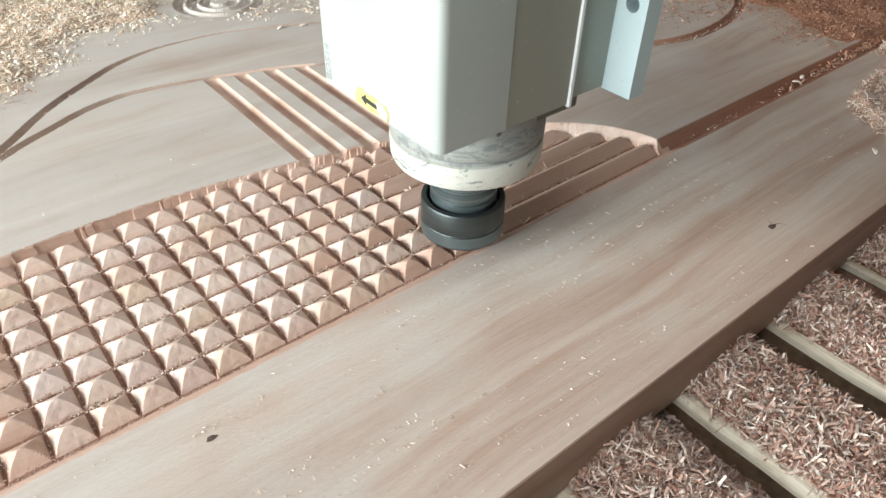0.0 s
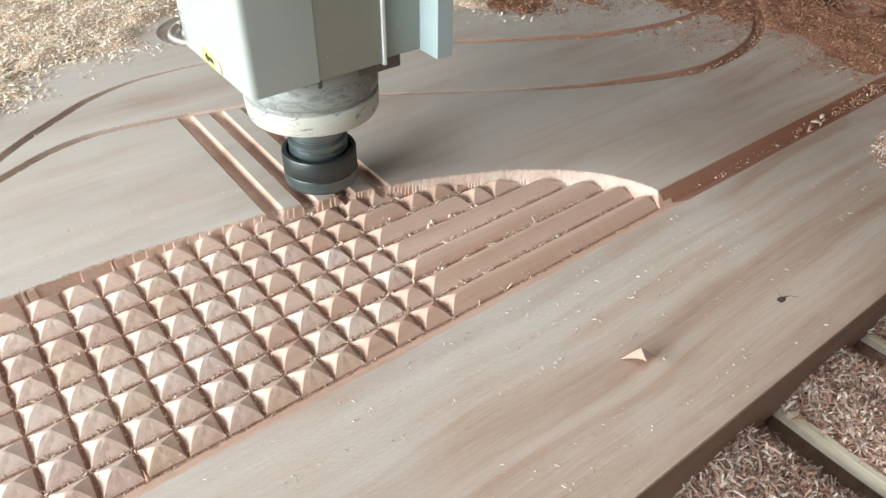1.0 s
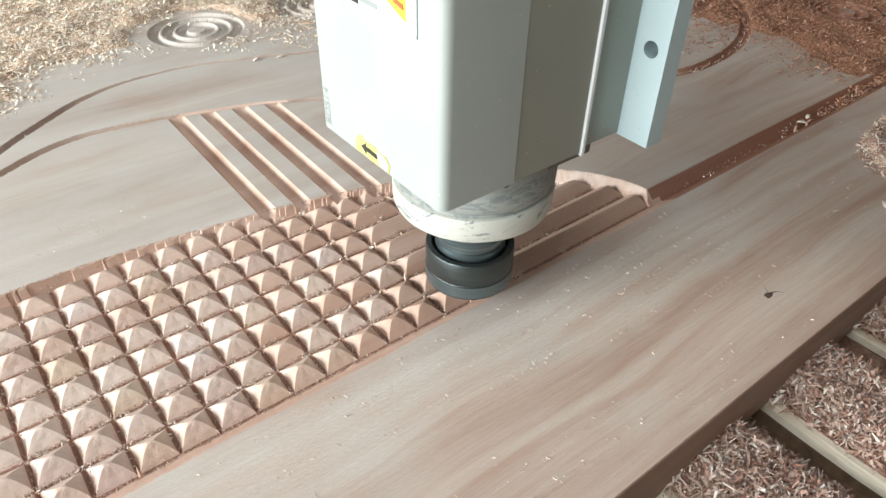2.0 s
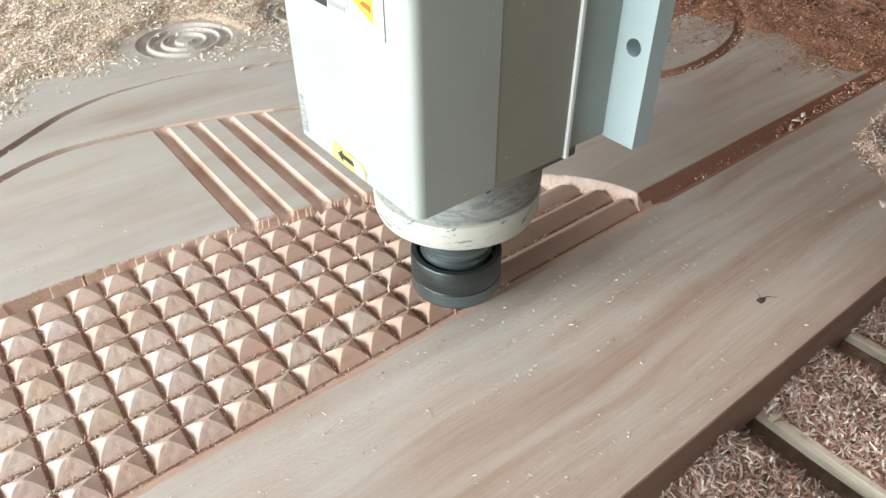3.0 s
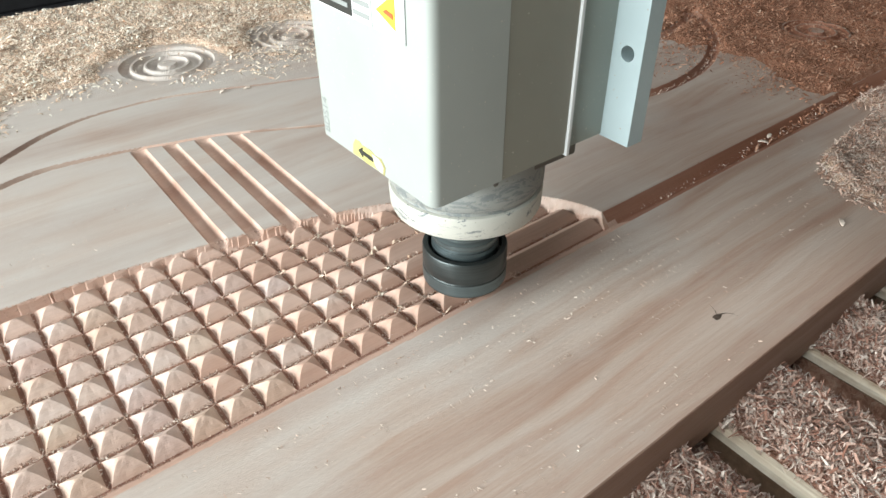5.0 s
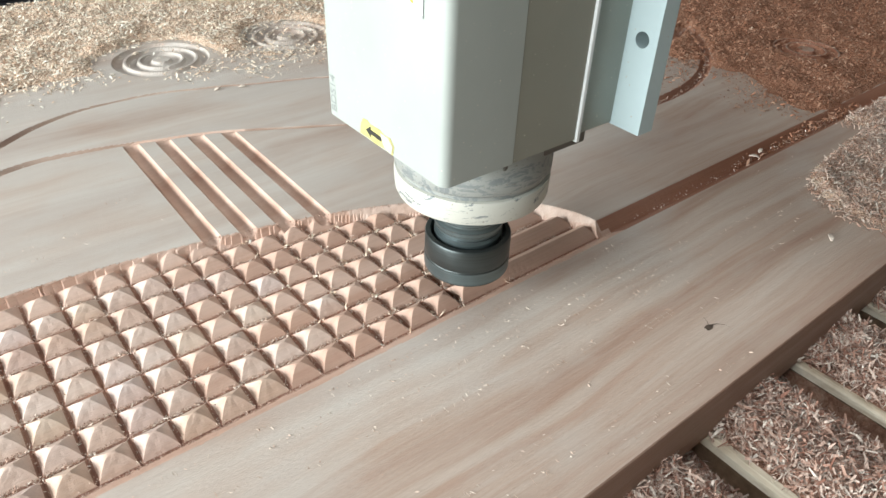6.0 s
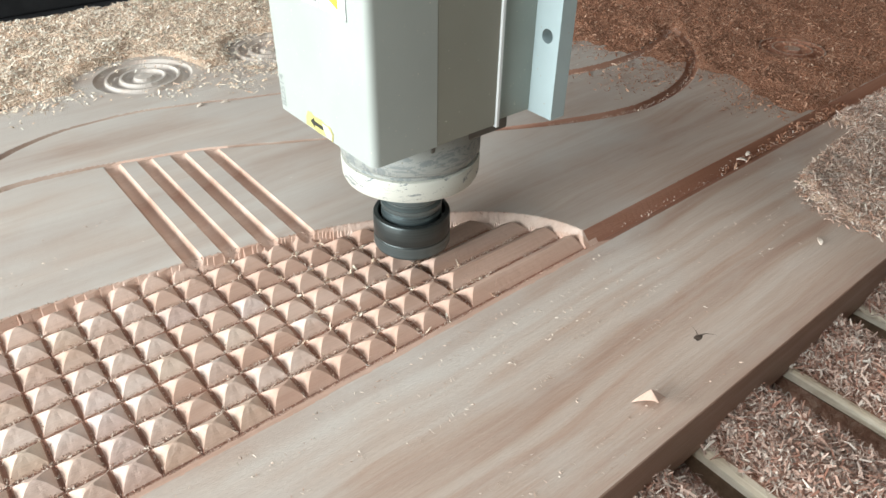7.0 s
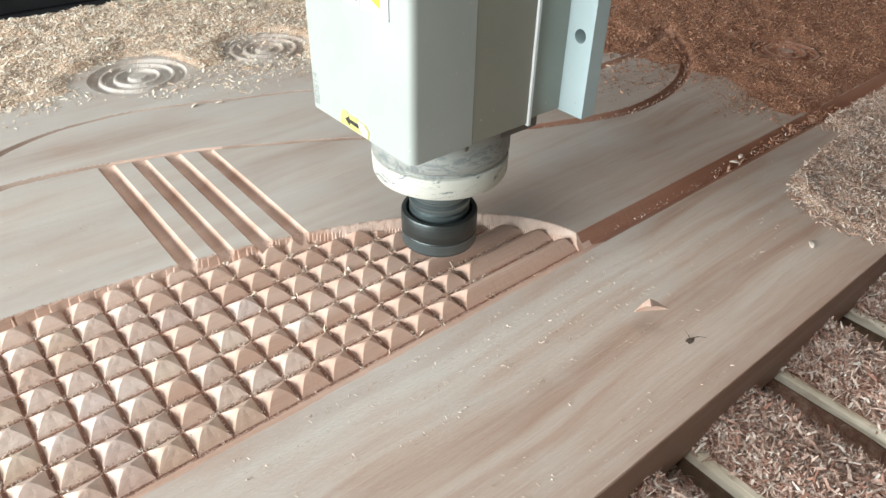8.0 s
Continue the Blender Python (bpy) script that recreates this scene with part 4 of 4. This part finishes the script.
# time and place of the nut's underside in pitches
SPINDLE_PATH = [
    (0.0, -0.70, 0.15, 0.55), (0.1, -0.60, 0.15, 1.00), (0.2, -0.35, 0.15, 1.20), (0.3, -0.10, 0.15, 1.05), (0.4, 0.02, 0.15, 0.80), (0.5, 0.02, 0.20, 0.62),
    (0.6, 0.0, 0.40, 0.48), (0.7, 0.0, 2.45, 0.45), (0.8, 0.0, 4.60, 0.45), (0.9, 0.0, 6.45, 0.45), (1.0, 0.0, 7.65, 0.45),
    (1.1, 0.0, 6.35, 0.42), (1.2, 0.0, 4.25, 0.42), (1.3, 0.0, 2.25, 0.42), (1.4, 0.0, 0.40, 0.45), (1.5, 0.1, 0.15, 0.47), (1.6, 0.25, 0.15, 1.00), (1.7, 0.35, 0.15, 1.12),
    (1.85, 0.80, 0.15, 1.05), (1.95, 1.0, 0.15, 0.72), (2.05, 1.0, 0.35, 0.48), (2.15, 1.0, 2.30, 0.45), (2.25, 1.0, 4.40, 0.45), (2.35, 1.0, 6.20, 0.45), (2.45, 1.0, 7.30, 0.45),
    (2.55, 1.0, 6.10, 0.45), (2.65, 1.0, 4.20, 0.45), (2.8, 1.0, 1.85, 0.45), (2.9, 1.0, 0.25, 0.47), (3.0, 1.1, 0.15, 0.60), (3.1, 1.1, 0.15, 1.00), (3.2, 1.2, 0.15, 1.12), (3.3, 1.8, 0.15, 1.05), (3.4, 1.98, 0.15, 0.82), (3.5, 2.02, 0.12, 0.72),
    (3.6, 2.0, 0.25, 0.55), (3.7, 2.0, 1.52, 0.50), (3.8, 2.0, 3.65, 0.48), (3.9, 2.0, 5.75, 0.45), (4.0, 2.0, 6.90, 0.42), (4.1, 2.0, 5.55, 0.40), (4.2, 2.0, 3.50, 0.45), (4.3, 2.0, 1.48, 0.45), (4.4, 2.0, 0.30, 0.50),
    (4.5, 2.12, 0.15, 0.72), (4.6, 2.3, 0.15, 1.15), (4.7, 2.65, 0.15, 1.25), (4.85, 3.0, 0.15, 0.80), (5.0, 3.0, 0.25, 0.50), (5.1, 3.0, 2.0, 0.45), (5.2, 3.0, 4.2, 0.45), (5.3, 3.0, 5.95, 0.45), (5.38, 3.0, 6.55, 0.45),
    (5.5, 3.0, 5.10, 0.45), (5.6, 3.0, 3.10, 0.45), (5.7, 3.0, 1.40, 0.45), (5.8, 2.85, 0.20, 0.40), (5.9, 2.95, 0.15, 0.85), (6.0, 3.15, 0.15, 1.08), (6.2, 3.88, 0.15, 1.00), (6.4, 4.05, 0.10, 0.68), (6.5, 4.0, 0.15, 0.58),
    (6.6, 4.0, 2.25, 0.52), (6.7, 4.0, 4.30, 0.42), (6.8, 4.0, 6.00, 0.35), (6.9, 4.0, 5.40, 0.50), (7.0, 4.0, 3.20, 0.45), (7.1, 4.0, 1.40, 0.35), (7.2, 3.97, 0.42, 0.70), (7.3, 4.0, 0.15, 1.15), (7.4, 4.12, 0.15, 1.32), (7.5, 4.85, 0.15, 1.36),
    (7.6, 5.0, 0.15, 1.15), (7.8, 5.05, 0.15, 0.68), (7.9, 5.0, 0.70, 0.55), (8.0, 5.0, 2.68, 0.52),
]


def waste_chips():
    """The wood still standing in each column groove; the tool throws it out as chips."""
    rnd = random.Random(4)
    made = []
    shapes = {}
    for side in (-1, 1):
        v, f, m, n = [], [], 5, 10
        for layer in (0, 1):
            for a in range(m + 1):
                ex = 0.49 * a / m
                for b in range(n + 1):
                    ey = float(level_inset(scallop(ex), ROW_BOW))
                    y = ey + (1 - 2 * ey) * b / n
                    z = float(reed(min(y, 1 - y))) + 0.006 if layer == 0 else float(scallop(ex)) + 0.003
                    v.append((side * ex, y, -DEPTH + z))
        size = (m + 1) * (n + 1)
        for layer in (0, 1):
            for a in range(m):
                for b in range(n):
                    o = layer * size + a * (n + 1) + b
                    q = (o, o + n + 1, o + n + 2, o + 1)
                    f.append(q if (side > 0) == (layer == 0) else q[::-1])
        for b in range(n):
            q = (b, b + 1, size + b + 1, size + b)
            f.append(q if side > 0 else q[::-1])
        ob = mesh_object("cut_chip", v, f, [M_RIDGE])
        tagged(ob, "reddish wedge of wood the cutter throws out", "wood chip", "wedges cut from the grooves")
        shapes[side] = ob
    used = set()
    for k in range(0, LAST + 1):
        for j in range(0, 8):
            if j + 1 > arc_y(k + 0.5) - 0.25:
                continue
            for side in (-1, 1):
                if side in used:
                    ob = copy_thing(shapes[side], Matrix.Identity(4))
                else:
                    ob = shapes[side]
                    used.add(side)
                ob.matrix_basis = pose(k * P, j * P, 0)
                made.append((ob, k, j, rnd.uniform(0.12, 0.2), rnd.uniform(4, 14), rnd.uniform(-26, -15), rnd.uniform(-80, 80), rnd.uniform(-80, 80)))
    return made


# wedges that drop on the planed face for a moment: column, time of landing and leaving, place
RESTS = {0: (0.88, 1.14, 3.05, -4.7), 4: (6.76, 7.04, 5.10, -6.20)}


def motions():
    waiting = dict(RESTS)
    walk(the_spindle, [(t, pose(x * P, y * P, z * P)) for t, x, y, z in SPINDLE_PATH])
    walk(the_gantry, [(t, pose(x * P, 0, 0)) for t, x, y, z in SPINDLE_PATH])
    for ob, k, j, flight, tx, ty, ax, ay in the_waste:
        at = pose(k * P, j * P, 0)
        # the moment at which the bit on its way out reaches this ridge
        hit = None
        for a, b in zip(SPINDLE_PATH, SPINDLE_PATH[1:]):
            if abs(a[1] - k) < 0.03 and abs(b[1] - k) < 0.03 and a[2] <= j + 0.5 < b[2]:
                hit = a[0] + (b[0] - a[0]) * (j + 0.5 - a[2]) / (b[2] - a[2])
                break
        if hit is None:
            continue
        t0 = round(hit * FPS) / FPS
        rows = [(0.0, at), (t0, at)]
        if k in waiting and j == 2:
            land, leave, x1, y1 = waiting.pop(k)
            rows += [(land, pose(x1 * P, y1 * P, 0.52 * P, 0, 0, 50)), (leave, pose((x1 + 0.2) * P, (y1 - 0.2) * P, 0.52 * P, 0, 0, 65))]
            rows += [(leave + 0.08, pose((x1 + 3) * P, (y1 - 5) * P, 1.2 * P, 40, 0, 120)), (leave + 0.18, pose((x1 + 6) * P, -18 * P, -1.7 * P, 80, 0, 170)), (8.0, pose((x1 + 6) * P, -18 * P, -1.7 * P, 80, 0, 170))]
            walk(ob, rows)
            continue
        x0, y0 = k + 0.0, j + 0.0
        for s in (0.33, 0.66, 1.0):
            z = 5.0 * s * (1 - s) * 2 - 2.4 * s
            rows.append((t0 + flight * s, pose((x0 + (tx - 0 + k * 0.4) * s) * P, (y0 + (ty - y0) * s) * P, z * P, ax * s * 2.2, ay * s * 2.2, 120 * s)))
        rows = [r for r in rows if r[0] <= 8.0]
        rows.append((8.0, rows[-1][1])) if rows[-1][0] < 7.95 else None
        walk(ob, rows)


# ---- the place ----
room()
machine_bed()
for x in SLATS:
    slat(x)
the_board = board()
knot(the_board, 7.96, -5.5, 0.17, "small dark knot in the planed face")
knot(the_board, -10.0, -1.97, 0.13, "small dark pit in the planed face")
check_line(the_board, [(8.1, -5.47), (8.3, -5.55), (8.45, -5.72), (8.5, -5.95)], 0.02)
check_line(the_board, [(8.05, -5.42), (8.15, -5.3), (8.22, -5.15), (8.26, -5.0)], 0.012)
the_spindle = spindle()
the_gantry = gantry()
the_waste = waste_chips()
loose_chips()
shavings_on_bed()
shavings_on_board()
crumbs()
diamonds(the_board)
motions()
